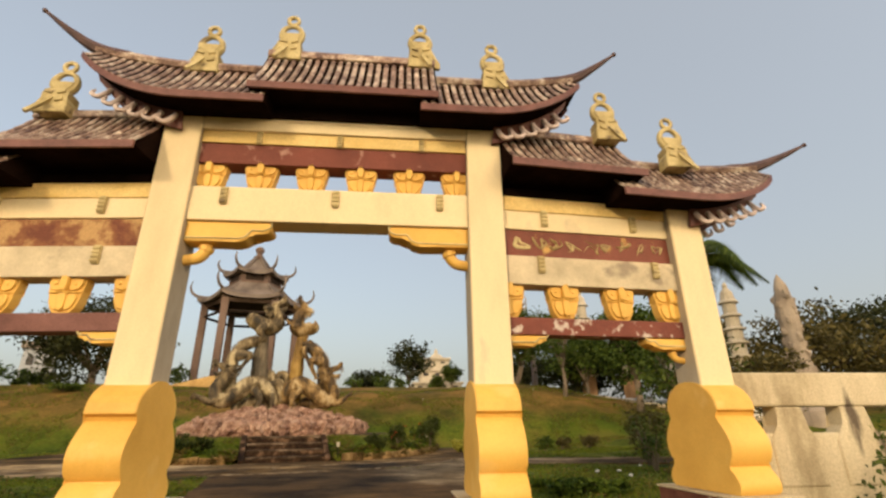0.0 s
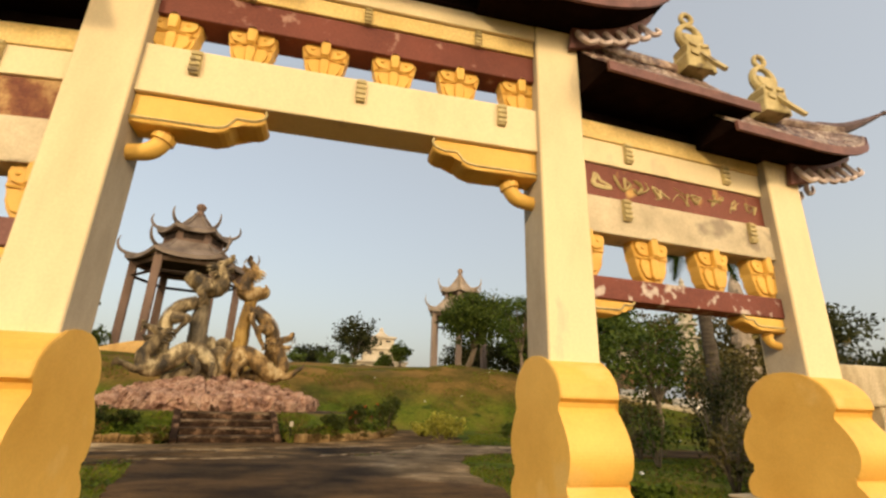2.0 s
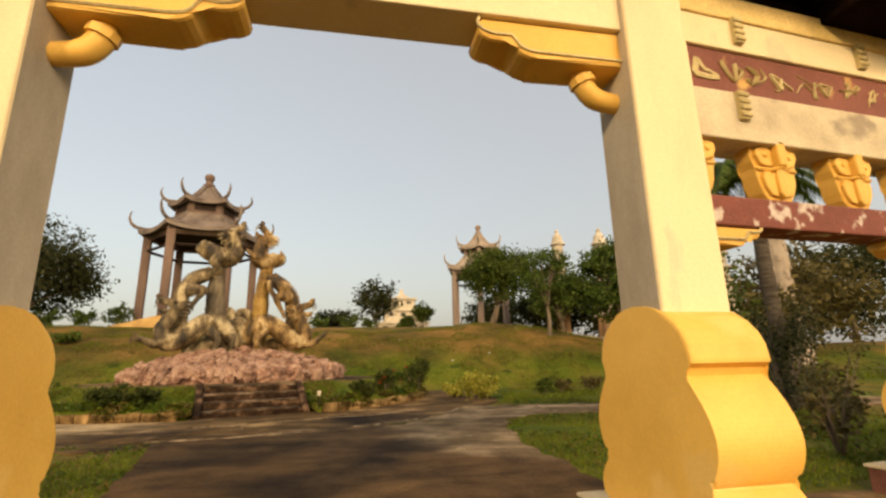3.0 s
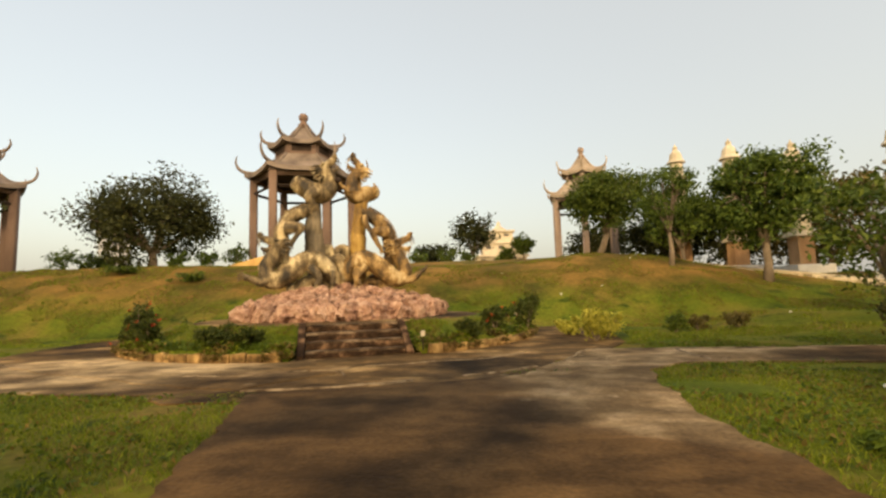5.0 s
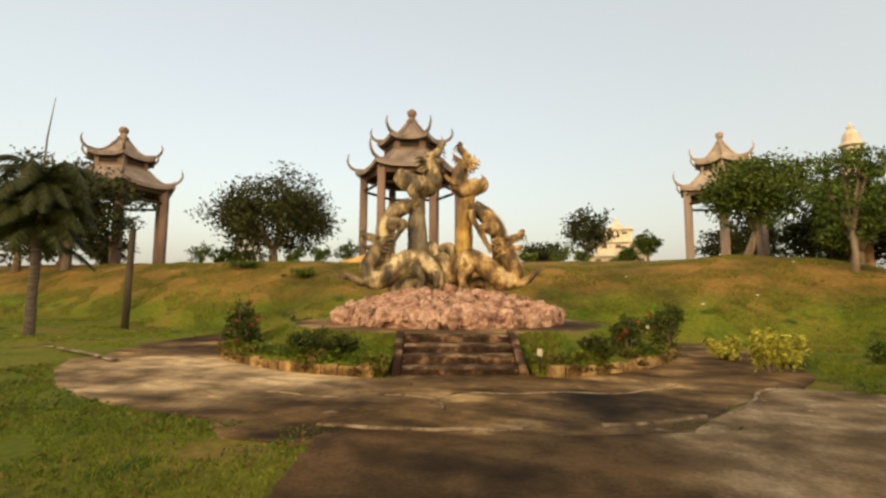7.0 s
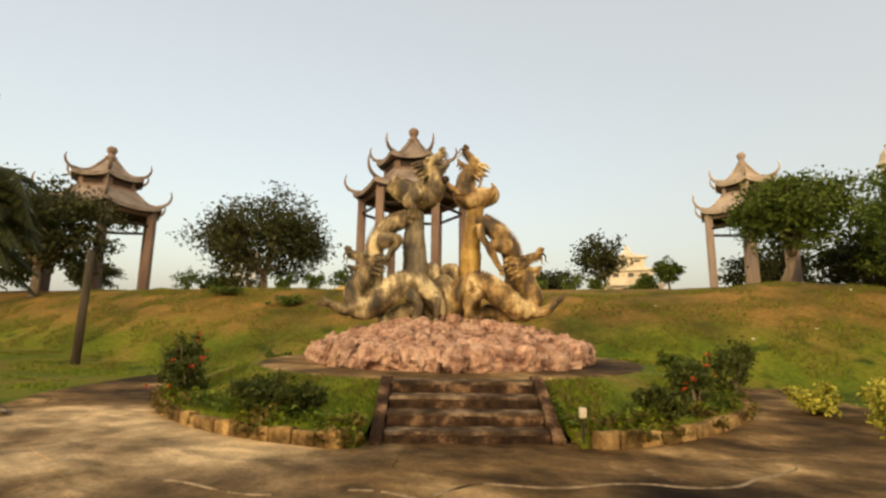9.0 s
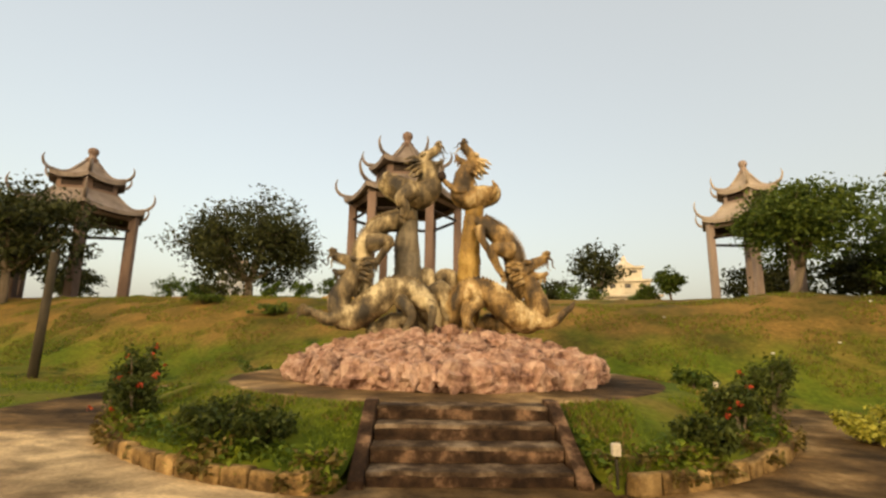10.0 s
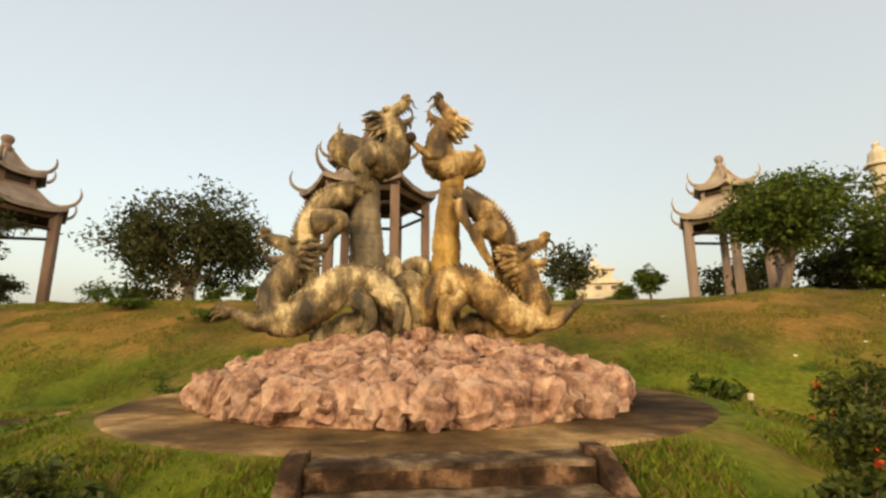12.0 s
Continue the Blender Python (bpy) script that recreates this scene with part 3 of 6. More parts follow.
def build_stairs():
    root = thing("terrace_stairs", "four worn stone steps with darker risers and sloping cheek walls", "stairs", pose(*around(0, 0), 0, 0, 0, math.degrees(YAW)), kind="structure")
    rng = random.Random(4)
    for i in range(4):
        z = 0.20 * (i + 1)
        bm = bmesh.new()
        y0 = -6.74 + 0.40 * i
        box(bm, -1.27, 1.27, y0, -5.1, z - 0.2, z, 0.02)
        bmesh.ops.subdivide_edges(bm, edges=[e for e in bm.edges if abs(e.verts[0].co.x - e.verts[1].co.x) > 1], cuts=24)
        for v in bm.verts:
            v.co += noise.noise_vector(v.co * 3.0 + Vector((0, 0, i * 3))) * 0.018
        step = part("step", bm, STEP_MAT, root)
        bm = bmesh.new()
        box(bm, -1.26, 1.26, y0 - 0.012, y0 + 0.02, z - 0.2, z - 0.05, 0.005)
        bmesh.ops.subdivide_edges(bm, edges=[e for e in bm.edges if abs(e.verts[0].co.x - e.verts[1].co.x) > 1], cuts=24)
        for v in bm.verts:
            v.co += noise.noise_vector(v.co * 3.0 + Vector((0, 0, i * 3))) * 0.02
        part("riser", bm, RISER_MAT, step, "dark mottled riser")
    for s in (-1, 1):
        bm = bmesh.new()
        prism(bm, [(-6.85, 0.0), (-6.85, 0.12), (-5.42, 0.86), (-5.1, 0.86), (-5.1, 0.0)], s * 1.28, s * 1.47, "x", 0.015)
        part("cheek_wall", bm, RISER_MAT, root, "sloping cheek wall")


build_stairs()

# ---------------------------------------------------------------- the gate
GX, GY = -1.07, 6.55


def roof_z(ridge, eave, t):
    """Slightly hollow slope from ridge (t 0) to eave (t 1)."""
    return ridge + (eave - ridge) * (t + 0.06 * math.sin(math.pi * t))


def gate_roof(gate, x0, x1, eave, ridge, tip=None, half=0.70):
    """One roof of the gate from x0 to x1; with a tip (x, z), its outer end x1 sweeps up into a horn."""
    out = 1 if x1 > x0 else -1
    length = abs(x1 - x0)
    steps = max(2, round(length / 0.125))

    def edge(u):
        if tip is None:
            return eave, half, ridge
        lift = max(0.0, (u - 0.38) / 0.62)
        sweep = 0.22 * (tip[1] - ridge) * lift ** 2
        return eave + (ridge - 0.26 + 0.22 * (tip[1] - ridge) - eave) * lift ** 2.2, half * (1 - 0.62 * lift ** 2.5), ridge + sweep

    bm = bmesh.new()
    grid = []
    prof = [-1.0, -0.75, -0.5, -0.25, -0.06, 0.06, 0.25, 0.5, 0.75, 1.0]
    for i in range(steps + 1):
        u = i / steps
        e, h, r = edge(u)
        x = x0 + out * length * u
        row = [bm.verts.new((x, GY + s * h, roof_z(r, e, abs(s)))) for s in prof]
        row += [bm.verts.new((x, GY + h, e - 0.06)), bm.verts.new((x, GY - h, e - 0.06))]
        grid.append(row)
    for a, b in zip(grid, grid[1:]):
        for k in range(len(a)):
            k2 = (k + 1) % len(a)
            bm.faces.new((a[k], a[k2], b[k2], b[k]))
    bm.faces.new(grid[0])
    bm.faces.new(grid[-1][::-1])
    # roof body, underside and valleys between tiles carry painted shade
    roof = part("roof", bm, SHADED_SOFFIT, gate, "brown tiled roof with pale worn ridges")
    # barrel tiles, one row of stepped tiles down each slope
    for i in range(steps):
        u = (i + 0.5) / steps
        e, h, r = edge(u)
        x = x0 + out * length * u
        for s in (-1, 1):
            bm = bmesh.new()
            n = 5
            last = None
            for k in range(n):
                for t, rad in ((k / n, 0.032), ((k + 1) / n - 0.01, 0.043)):
                    t2 = 0.05 + t * 1.0
                    c = Vector((x, GY + s * h * t2, roof_z(r, e, t2)))
                    rowv = [bm.verts.new(c + Vector((math.cos(a) * rad, 0, math.sin(a) * rad * 1.15 + 0.01))) for a in (0, math.pi * 0.25, math.pi * 0.5, math.pi * 0.75, math.pi)]
                    if last:
                        for q in range(4):
                            bm.faces.new((last[q], last[q + 1], rowv[q + 1], rowv[q]))
                    last = rowv
            bm.faces.new(last)
            part("roof_tile", bm, TILE, roof)
    # fascia under the eave, front and back
    for s in (-1, 1):
        bm = bmesh.new()
        last = None
        for i in range(steps + 1):
            u = i / steps
            e, h, r = edge(u)
            x = x0 + out * length * u
            y = GY + s * (h + 0.012)
            q = [bm.verts.new(p) for p in ((x, y, e + 0.0), (x, y + s * 0.035, e + 0.0), (x, y + s * 0.035, e - 0.11), (x, y, e - 0.11))]
            if last:
                for k in range(4):
                    bm.faces.new((last[k], last[(k + 1) % 4], q[(k + 1) % 4], q[k]))
            else:
                bm.faces.new(q)
            last = q
        bm.faces.new(last[::-1])
        part("fascia", bm, FASCIA, roof, "red-brown ribbed fascia")
    # ridge and horn
    bm = bmesh.new()
    e, h, r = edge(1.0)
    if tip is None:
        box(bm, min(x0, x1), max(x0, x1), GY - 0.09, GY + 0.09, ridge - 0.06, ridge + 0.08, 0.03)
        part("ridge", bm, TILE, roof)
    else:
        tube(bm, [(x0 + out * length * k / 12, GY, edge(k / 12)[2] + 0.03) for k in range(13)], 0.10, 8, 0.9)
        part("ridge", bm, TILE, roof)
        bm = bmesh.new()
        tx, tz = tip
        swept(bm, [(x1 - out * 0.5, GY, edge(1 - 0.5 / length)[2] + 0.05), (x1, GY, r + 0.05), (x1 + (tx - x1) * 0.5, GY, r + 0.05 + (tz - r) * 0.42), (tx, GY, tz)], [0.09, 0.105, 0.06, 0.022], 8)
        blob(bm, (tx, GY, tz), (0.045, 0.045, 0.05), 0.05, 1)
        part("horn", bm, HORN, roof, "upturned dark brown roof horn with a knob")
        for s in (-1, 1):
            bm = bmesh.new()
            last = None
            for k in range(9):
                u = 0.44 + 0.06 * k
                e, h, r = edge(u)
                x = x0 + out * length * u
                y = GY + s * h * 0.42
                deep = 0.30 * (1 - 0.07 * k)
                q = [bm.verts.new(p) for p in ((x, y - 0.03, e - 0.06), (x, y + 0.03, e - 0.06), (x - out * 0.05, y + 0.03, e - 0.06 - deep), (x - out * 0.05, y - 0.03, e - 0.06 - deep))]
                if last:
                    for n in range(4):
                        bm.faces.new((last[n], last[(n + 1) % 4], q[(n + 1) % 4], q[n]))
                else:
                    bm.faces.new(q)
                last = q
            bm.faces.new(last[::-1])
            part("eave_board", bm, FASCIA, roof, "brown board behind the curled brackets")
            for k in range(6):
                u = 0.46 + 0.072 * k
                e, h, r = edge(u)
                x = x0 + out * length * u
                bm = bmesh.new()
                y = GY + s * (h * 0.48)
                pts = [(x, y, e - 0.14), (x + out * 0.02, y + s * 0.05, e - 0.24), (x + out * 0.10, y + s * 0.08, e - 0.32), (x + out * 0.20, y + s * 0.08, e - 0.27), (x + out * 0.17, y + s * 0.06, e - 0.19)]
                swept(bm, pts, [0.038, 0.04, 0.036, 0.03, 0.016], 6, 4)
                part("cloud_bracket", bm, CLOUD, roof, "pale curled bracket under the eave")
    return roof


def ornament_mesh():
    """A ridge ornament: a masked foot, a bowl under a closed loop, a small ring on top and a beak along the roof."""
    bm = bmesh.new()
    prism(bm, [(-0.20, -0.14), (-0.20, 0.04), (-0.16, 0.12), (-0.19, 0.20), (-0.13, 0.27), (0.13, 0.27), (0.19, 0.20), (0.16, 0.12), (0.20, 0.04), (0.20, -0.14)], -0.13, 0.13, "y", 0.02)
    for x in (-1, 1):
        prism(bm, [(x * 0.03, 0.20), (x * 0.14, 0.235), (x * 0.15, 0.195), (x * 0.04, 0.165)][::x], -0.155, -0.12, "y", 0.006)
        prism(bm, [(x * 0.02, 0.09), (x * 0.13, 0.12), (x * 0.14, 0.06), (x * 0.03, 0.03)][::x], -0.155, -0.12, "y", 0.006)
    # the loop, thick below and thin above, and the bowl that fills its lower half
    loop = [(0.165 * math.sin(a), 0, 0.455 - 0.175 * math.cos(a)) for a in (2 * math.pi * k / 20 for k in range(21))]
    tube(bm, loop, [0.036 + 0.034 * (0.5 + 0.5 * math.cos(2 * math.pi * k / 20)) for k in range(21)], 8)
    prism(bm, [(0.165 * math.cos(a), 0.44 + 0.165 * math.sin(a)) for a in (0.0, -0.4, -0.8, -1.2, -1.57, -1.95, -2.35, -2.75, -3.14)], -0.075, 0.075, "y", 0.015)
    tube(bm, [(0.085 * math.cos(a), 0, 0.745 + 0.085 * math.sin(a)) for a in (2 * math.pi * k / 14 for k in range(15))], 0.034, 8)
    # the beak: a web down the side, a prong along the ridge and a strut down the front slope
    prism(bm, [(0.14, 0.44), (0.20, 0.26), (0.34, 0.02), (0.34, -0.08), (0.12, -0.08)], -0.035, 0.035, "y", 0.01)
    tube(bm, [(0.04, -0.12, 0.10), (0.10, -0.22, -0.10), (0.15, -0.34, -0.30)], [0.04, 0.036, 0.034], 4)
    return mesh_of("ridge_ornament", bm, PALE_YELLOW, False)


def mask_mesh():
    """A cup-shaped bracket carved as a stylised mask: broad brow, a band across, a tapering chin."""
    bm = bmesh.new()
    half = [(0.07, 0.425), (0.17, 0.43), (0.25, 0.415), (0.265, 0.36), (0.25, 0.30), (0.225, 0.25), (0.222, 0.20), (0.205, 0.13), (0.18, 0.07), (0.135, 0.02), (0.09, 0.0)]
    prism(bm, half + [(-a, b) for a, b in reversed(half)], -0.07, 0.08, "y", 0.014)
    for s in (-1, 1):
        prism(bm, [(s * a, b) for a, b in ((0.05, 0.395), (0.16, 0.405), (0.225, 0.385), (0.235, 0.335), (0.19, 0.275), (0.12, 0.255), (0.05, 0.26))][::s], -0.105, -0.06, "y", 0.012)
        prism(bm, [(s * a, b) for a, b in ((0.045, 0.215), (0.16, 0.22), (0.185, 0.175), (0.165, 0.11), (0.115, 0.05), (0.045, 0.035))][::s], -0.10, -0.06, "y", 0.012)
        blob(bm, (s * 0.14, -0.108, 0.335), (0.03, 0.015, 0.022), 0.05, 1)
    prism(bm, [(-0.05, 0.44), (0.05, 0.44), (0.055, 0.34), (0.04, 0.25), (-0.04, 0.25), (-0.055, 0.34)], -0.16, -0.06, "y", 0.016)
    prism(bm, [(-0.04, 0.25), (0.04, 0.25), (0.055, 0.18), (0.045, 0.06), (0.0, 0.02), (-0.045, 0.06), (-0.055, 0.18)], -0.125, -0.06, "y", 0.014)
    tube(bm, [(-0.225, -0.08, 0.245), (-0.1, -0.11, 0.232), (0, -0.14, 0.245), (0.1, -0.11, 0.232), (0.225, -0.08, 0.245)], 0.010, 5)
    return mesh_of("mask_bracket", bm, YELLOW, False)


def strap_mesh():
    bm = bmesh.new()
    box(bm, -0.045, 0.045, -0.03, 0.02, -0.13, 0.13, 0.012)
    for z in (-0.09, -0.03, 0.03, 0.09):
        box(bm, -0.05, 0.05, -0.045, -0.02, z - 0.018, z + 0.018, 0.008)
    return mesh_of("clasp", bm, PALE_YELLOW)


CLOUD = material("cloud_bracket_pink", [(0.3, (0.48, 0.37, 0.33)), (0.65, (0.70, 0.59, 0.54))], 3.0, rough=0.8)


def corbel(gate, x, out, z, reach, tall, y0, y1, hook):
    """A stepped cloud corbel under a beam, from a column at x outwards."""
    outline = [(0, 0), (0, -tall)]
    outline += [(reach * 0.60 + reach * 0.14 * math.sin(a), -tall * 0.70 - tall * 0.30 * math.cos(a)) for a in (0.0, 0.35, 0.7, 1.05, 1.4)]
    outline += [(reach * 0.775, -tall * 0.58)]
    outline += [(reach * 0.87 + reach * 0.13 * math.sin(a), -tall * 0.30 - tall * 0.30 * math.cos(a)) for a in (0.0, 0.4, 0.8, 1.2, 1.6, 2.0)] + [(reach * 0.97, 0)]
    bm = bmesh.new()
    prism(bm, [(x + out * a, z + b) for a, b in outline], y0, y1, "y", 0.03)
    c = part("corbel", bm, YELLOW, gate, "ochre cloud-shaped corbel")
    bm = bmesh.new()
    edge = [(x + out * a, y0 - 0.004, z + b + 0.05) for a, b in outline[1:14]]
    tube(bm, edge, 0.014, 5)
    part("corbel_edge", bm, PALE_YELLOW, c)
    if hook:
        bm = bmesh.new()
        w = hook
        swept(bm, [(x + out * w * 1.05, (y0 + y1) / 2, z - tall), (x + out * w * 1.0, (y0 + y1) / 2, z - tall - w * 0.35), (x + out * w * 0.65, (y0 + y1) / 2, z - tall - w * 0.75), (x - out * 0.02, (y0 + y1) / 2, z - tall - w * 0.9)], [w * 0.30, w * 0.32, w * 0.32, w * 0.30], 8, 5)
        hook_ob = part("hook", bm, YELLOW, gate, "ochre curved hook bracket", smooth=True)
        bm = bmesh.new()
        mid = Vector((x + out * w * 1.02, (y0 + y1) / 2, z - tall - w * 0.22))
        tube(bm, [mid + Vector((out * 0.01, 0, w * 0.11)), mid - Vector((out * 0.01, 0, w * 0.11))], w * 0.40, 10)
        part("collar", bm, YELLOW, hook_ob)


def build_gate():
    gate = thing("memorial_gate", "cream and ochre gateway with brown tiled upturned roofs", "gate")
    cols = [(-6.42, 0.26, 4.35), (-3.29, 0.26, 5.45), (1.15, 0.26, 5.45), (4.28, 0.26, 4.35)]
    outer = {1: [], -1: []}
    for x, w, top in cols:
        had = set(gate.children)
        bm = bmesh.new()
        box(bm, x - w, x + w, 6.30, 6.80, 0.28, top, 0.02)
        column = part("column", bm, CREAM, gate, "cream painted square column")
        # thin sheets over both side faces, with the shade painted in
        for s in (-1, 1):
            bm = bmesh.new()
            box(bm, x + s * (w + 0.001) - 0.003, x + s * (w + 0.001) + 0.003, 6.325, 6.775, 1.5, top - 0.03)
            part("weathered_side", bm, SHADED_SIDE, column, "stained side of the column, greyed for shade")
        prof = [(0.525 * math.sin(a), 1.31 + 0.37 * math.cos(a)) for a in (0.0, 0.22, 0.44, 0.66, 0.88, 1.1, 1.32, 1.5708)] + [(0.525, 1.285), (0.46, 1.255)]
        for top_z, low_z, start, most, last in ((1.21, 0.60, 0.445, 0.635, 0.53), (0.585, 0.27, 0.535, 0.66, 0.60)):
            for k in range(23):
                f = k / 22
                prof.append((start + (last - start) * f + (most - (start + last) / 2) * math.sin(math.pi * f ** 1.15) ** 0.8, top_z + (low_z - top_z) * f))
        outline = [(6.595 - d, z) for d, z in prof] + [(6.595 + d, z) for d, z in prof[:0:-1]]
        bm = bmesh.new()
        prism(bm, outline, x - w - 0.025, x + w + 0.025, "x", 0.025)
        part("drum_stone", bm, YELLOW, gate, "ochre wavy-edged drum stone at a column foot")
        bm = bmesh.new()
        box(bm, x - w - 0.17, x + w + 0.17, 5.80, 7.40, -0.05, 0.25, 0.015)
        part("plinth", bm, PLINTH, gate, "dark red-brown plinth")
        bm = bmesh.new()
        box(bm, x - w - 0.19, x + w + 0.19, 5.78, 7.42, 0.25, 0.28, 0.01)
        part("plinth_edge", bm, CONCRETE, gate)
        if abs(x - GX) > 4:
            outer[1 if x > GX else -1] = [ob for ob in gate.children if ob not in had]

    def bar(name, x0, x1, y0, y1, z0, z1, mat, label="", bevel=0.012):
        part(name, boxed(x0, x1, y0, y1, z0, z1, bevel), mat, gate, label)

    a, b = -3.03, 0.89
    bar("beam", a, b, 6.36, 6.76, 3.81, 4.33, CREAM, "cream main beam")
    bar("red_beam", a, b, 6.40, 6.72, 4.73, 5.06, RED, "red beam with flaking paint")
    bar("frieze", a, b, 6.37, 6.75, 5.06, 5.26, PALE_TRIM, "pale yellow frieze board")
    bar("frieze", a, b, 6.33, 6.79, 5.26, 5.48, CREAM)
    # void under the roof: boards coloured near-black for the shade there
    bar("cornice", a - 0.4, b + 0.4, 6.28, 6.84, 5.48, 5.62, SHADED_SOFFIT)
    bar("attic", a, b, 6.32, 6.78, 5.62, 5.9, SHADED_SOFFIT)
    for side in (1, -1):
        before = set(gate.children)

        def mx(x):
            return x if side > 0 else 2 * GX - x
        p, q = sorted((mx(1.41), mx(4.02)))
        bar("frieze", p, q, 6.40, 6.74, 4.14, 4.37, PALE_TRIM, "pale yellow frieze board")
        bar("frieze", p, q, 6.42, 6.72, 3.84, 4.14, CREAM)
        bar("sign_panel", p, q, 6.45, 6.69, 3.42, 3.84, RED_GOLD if side > 0 else RED_BARE, "red panel with worn gilt lettering" if side > 0 else "red panel worn to bare ochre plaster")
        bar("beam", p, q, 6.40, 6.74, 2.99, 3.42, GREYED, "weathered cream beam")
        bar("red_beam", p, q, 6.43, 6.71, 2.28, 2.52, RED_WORN if side > 0 else RED_DULL, "red lower beam with flaking paint" if side > 0 else "dull red-brown lower beam")
        bar("attic", p, q, 6.47, 6.67, 4.37, 4.55, SHADED_SOFFIT)
        corbel(gate, mx(1.41), side, 2.278, 0.55, 0.15, 6.45, 6.69, 0.0)
        corbel(gate, mx(4.02), -side, 2.278, 0.62, 0.16, 6.45, 6.69, 0.16)
        for x in (1.46, 2.27, 3.12, 3.90):
            shared("mask_bracket", MASK, gate, pose(mx(x), 6.56, 2.52) @ Matrix.Diagonal((0.9, 1.0, 1.17, 1)))
        for x, z in ((2.04, 4.03), (3.45, 4.03)):
            shared("clasp", STRAP, gate, pose(mx(x), 6.41, z))
        for x, z in ((1.93, 3.29), (3.69, 3.29)):
            shared("clasp", STRAP, gate, pose(mx(x), 6.39, z))
        # illegible gilt characters on the panel
        rng = random.Random(7 + side)
        for k in range(9 if side > 0 else 0):
            bm = bmesh.new()
            cx = p + 0.28 + k * (q - p - 0.5) / 8
            pts = [Vector((cx + rng.uniform(-0.12, 0.12), 6.446, 3.63 + rng.uniform(-0.11, 0.11))) for _ in range(9)]
            swept(bm, pts, [0.006] + [rng.uniform(0.012, 0.030) * (1.25 - 0.09 * k) for _ in range(7)] + [0.005], 5, 4, 0.5)
            part("gilt_mark", bm, PALE_YELLOW, gate)
        gate_roof(gate, mx(1.42), mx(3.46), 4.69, 5.58)
        gate_roof(gate, mx(3.05), mx(6.05), 4.36, 5.17, (mx(7.3), 6.02))
        pivot = Vector((mx(1.41), 6.4, 0))
        wing = Matrix.Translation(pivot) @ Matrix.Rotation(radians(5.0 * side), 4, 'Z') @ Matrix.Diagonal((1.035, 1, 1, 1)) @ Matrix.Translation(-pivot)
        for ob in set(gate.children) - before | set(outer[side]):
            ob.matrix_basis = wing @ ob.matrix_basis
        gate_roof(gate, 0.16 if side > 0 else -2.06, 2.80 if side > 0 else -4.92, 5.52, 6.50, (3.68 if side > 0 else -5.92, 7.38 if side > 0 else 7.5))
        for x, z in (((0.17, 6.92), (1.42, 6.58), (3.28, 5.68), (4.40, 5.22)) if side > 0 else ((-1.99, 6.92), (-3.24, 6.58), (-5.25, 5.68), (-6.45, 5.22))):
            shared("ridge_ornament", ORNAMENT, gate, pose(x, GY, z - 0.05) @ Matrix.Diagonal((side * 1.0, 1.0, 1.02, 1)))
        corbel(gate, b if side > 0 else a, -side, 3.807, 1.15, 0.30, 6.40, 6.72, 0.26)
    gate_roof(gate, -2.32, 0.42, 5.75, 6.86)
    for i in range(6):
        shared("mask_bracket", MASK, gate, pose(-2.88 + 0.725 * i, 6.56, 4.33) @ Matrix.Diagonal((0.92, 1.0, 1.03, 1)))
    for x in (-2.57, -1.03, 0.47):
        shared("clasp", STRAP, gate, pose(x, 6.35, 4.18))
    for x in (-2.2, -1.03, 0.2):
        shared("clasp", STRAP, gate, pose(x, 6.36, 5.14) @ Matrix.Diagonal((0.8, 1, 0.8, 1)))


PALE_TRIM = material("frieze_yellow", [(0.3, (0.62, 0.42, 0.13)), (0.6, (0.78, 0.58, 0.24))], 1.5, rough=0.7, bump=0.06)
MASK, STRAP, ORNAMENT = mask_mesh(), strap_mesh(), ornament_mesh()
build_gate()


def build_balustrade(x0, x1, y):
    root = thing("balustrade", "stained grey-cream concrete balustrade beside the gate", "balustrade")
    part("top_rail", boxed(x0, x1, y - 0.15, y + 0.15, 1.33, 1.80, 0.03), CONCRETE, root, "streaked concrete top rail")
    part("base_wall", boxed(x0, x1, y - 0.11, y + 0.11, -0.05, 0.98, 0.03), CONCRETE, root)
    n = int((x1 - x0) / 1.0)
    for k in range(n):
        x = x0 + 0.75 + k * 1.0
        if x > x1 - 0.2:
            break
        bm = bmesh.new()
        prism(bm, [(x - 0.36, 0.3), (x - 0.36, 0.88), (x - 0.27, 1.02), (x - 0.2, 1.08), (x - 0.2, 1.33), (x + 0.2, 1.33), (x + 0.2, 1.08), (x + 0.27, 1.02), (x + 0.36, 0.88), (x + 0.36, 0.3)], y - 0.135, y + 0.135, "y", 0.03)
        part("baluster", bm, CONCRETE, root, "shouldered concrete baluster")


build_balustrade(4.70, 14.0, 6.82)
build_balustrade(-14.0, -6.84, 6.82)

# ---------------------------------------------------------------- rockery and dragons
TERRACE = pose(CX, CY, PLAT_Z, 0, 0, math.degrees(YAW))        # x to the right of the stairs, -y towards them


def rock_meshes(count):
    out = []
    for k in range(count):
        bm = bmesh.new()
        made = bmesh.ops.create_icosphere(bm, subdivisions=3, radius=1.0)["verts"]
        off = Vector((k * 7.3, k * 3.1, 1.7))
        for v in made:
            n = v.co.copy()
            q = noise.noise(n * 1.1 + off) * 0.4 + (0.3 - abs(noise.noise(n * 1.9 + off)) * 0.9) + (0.12 - abs(noise.noise(n * 4.2 + off)) * 0.42) + noise.noise(n * 8.0 + off) * 0.05
            cell = noise.cell(n * 1.6 + off) * 0.06
            v.co = n * (1 + q + cell)
        out.append(mesh_of("rock", bm, ROCK, False))
    return out


def mound_top(r):
    return 0.46 + 0.64 * smooth01((4.1 - r) / 3.0)


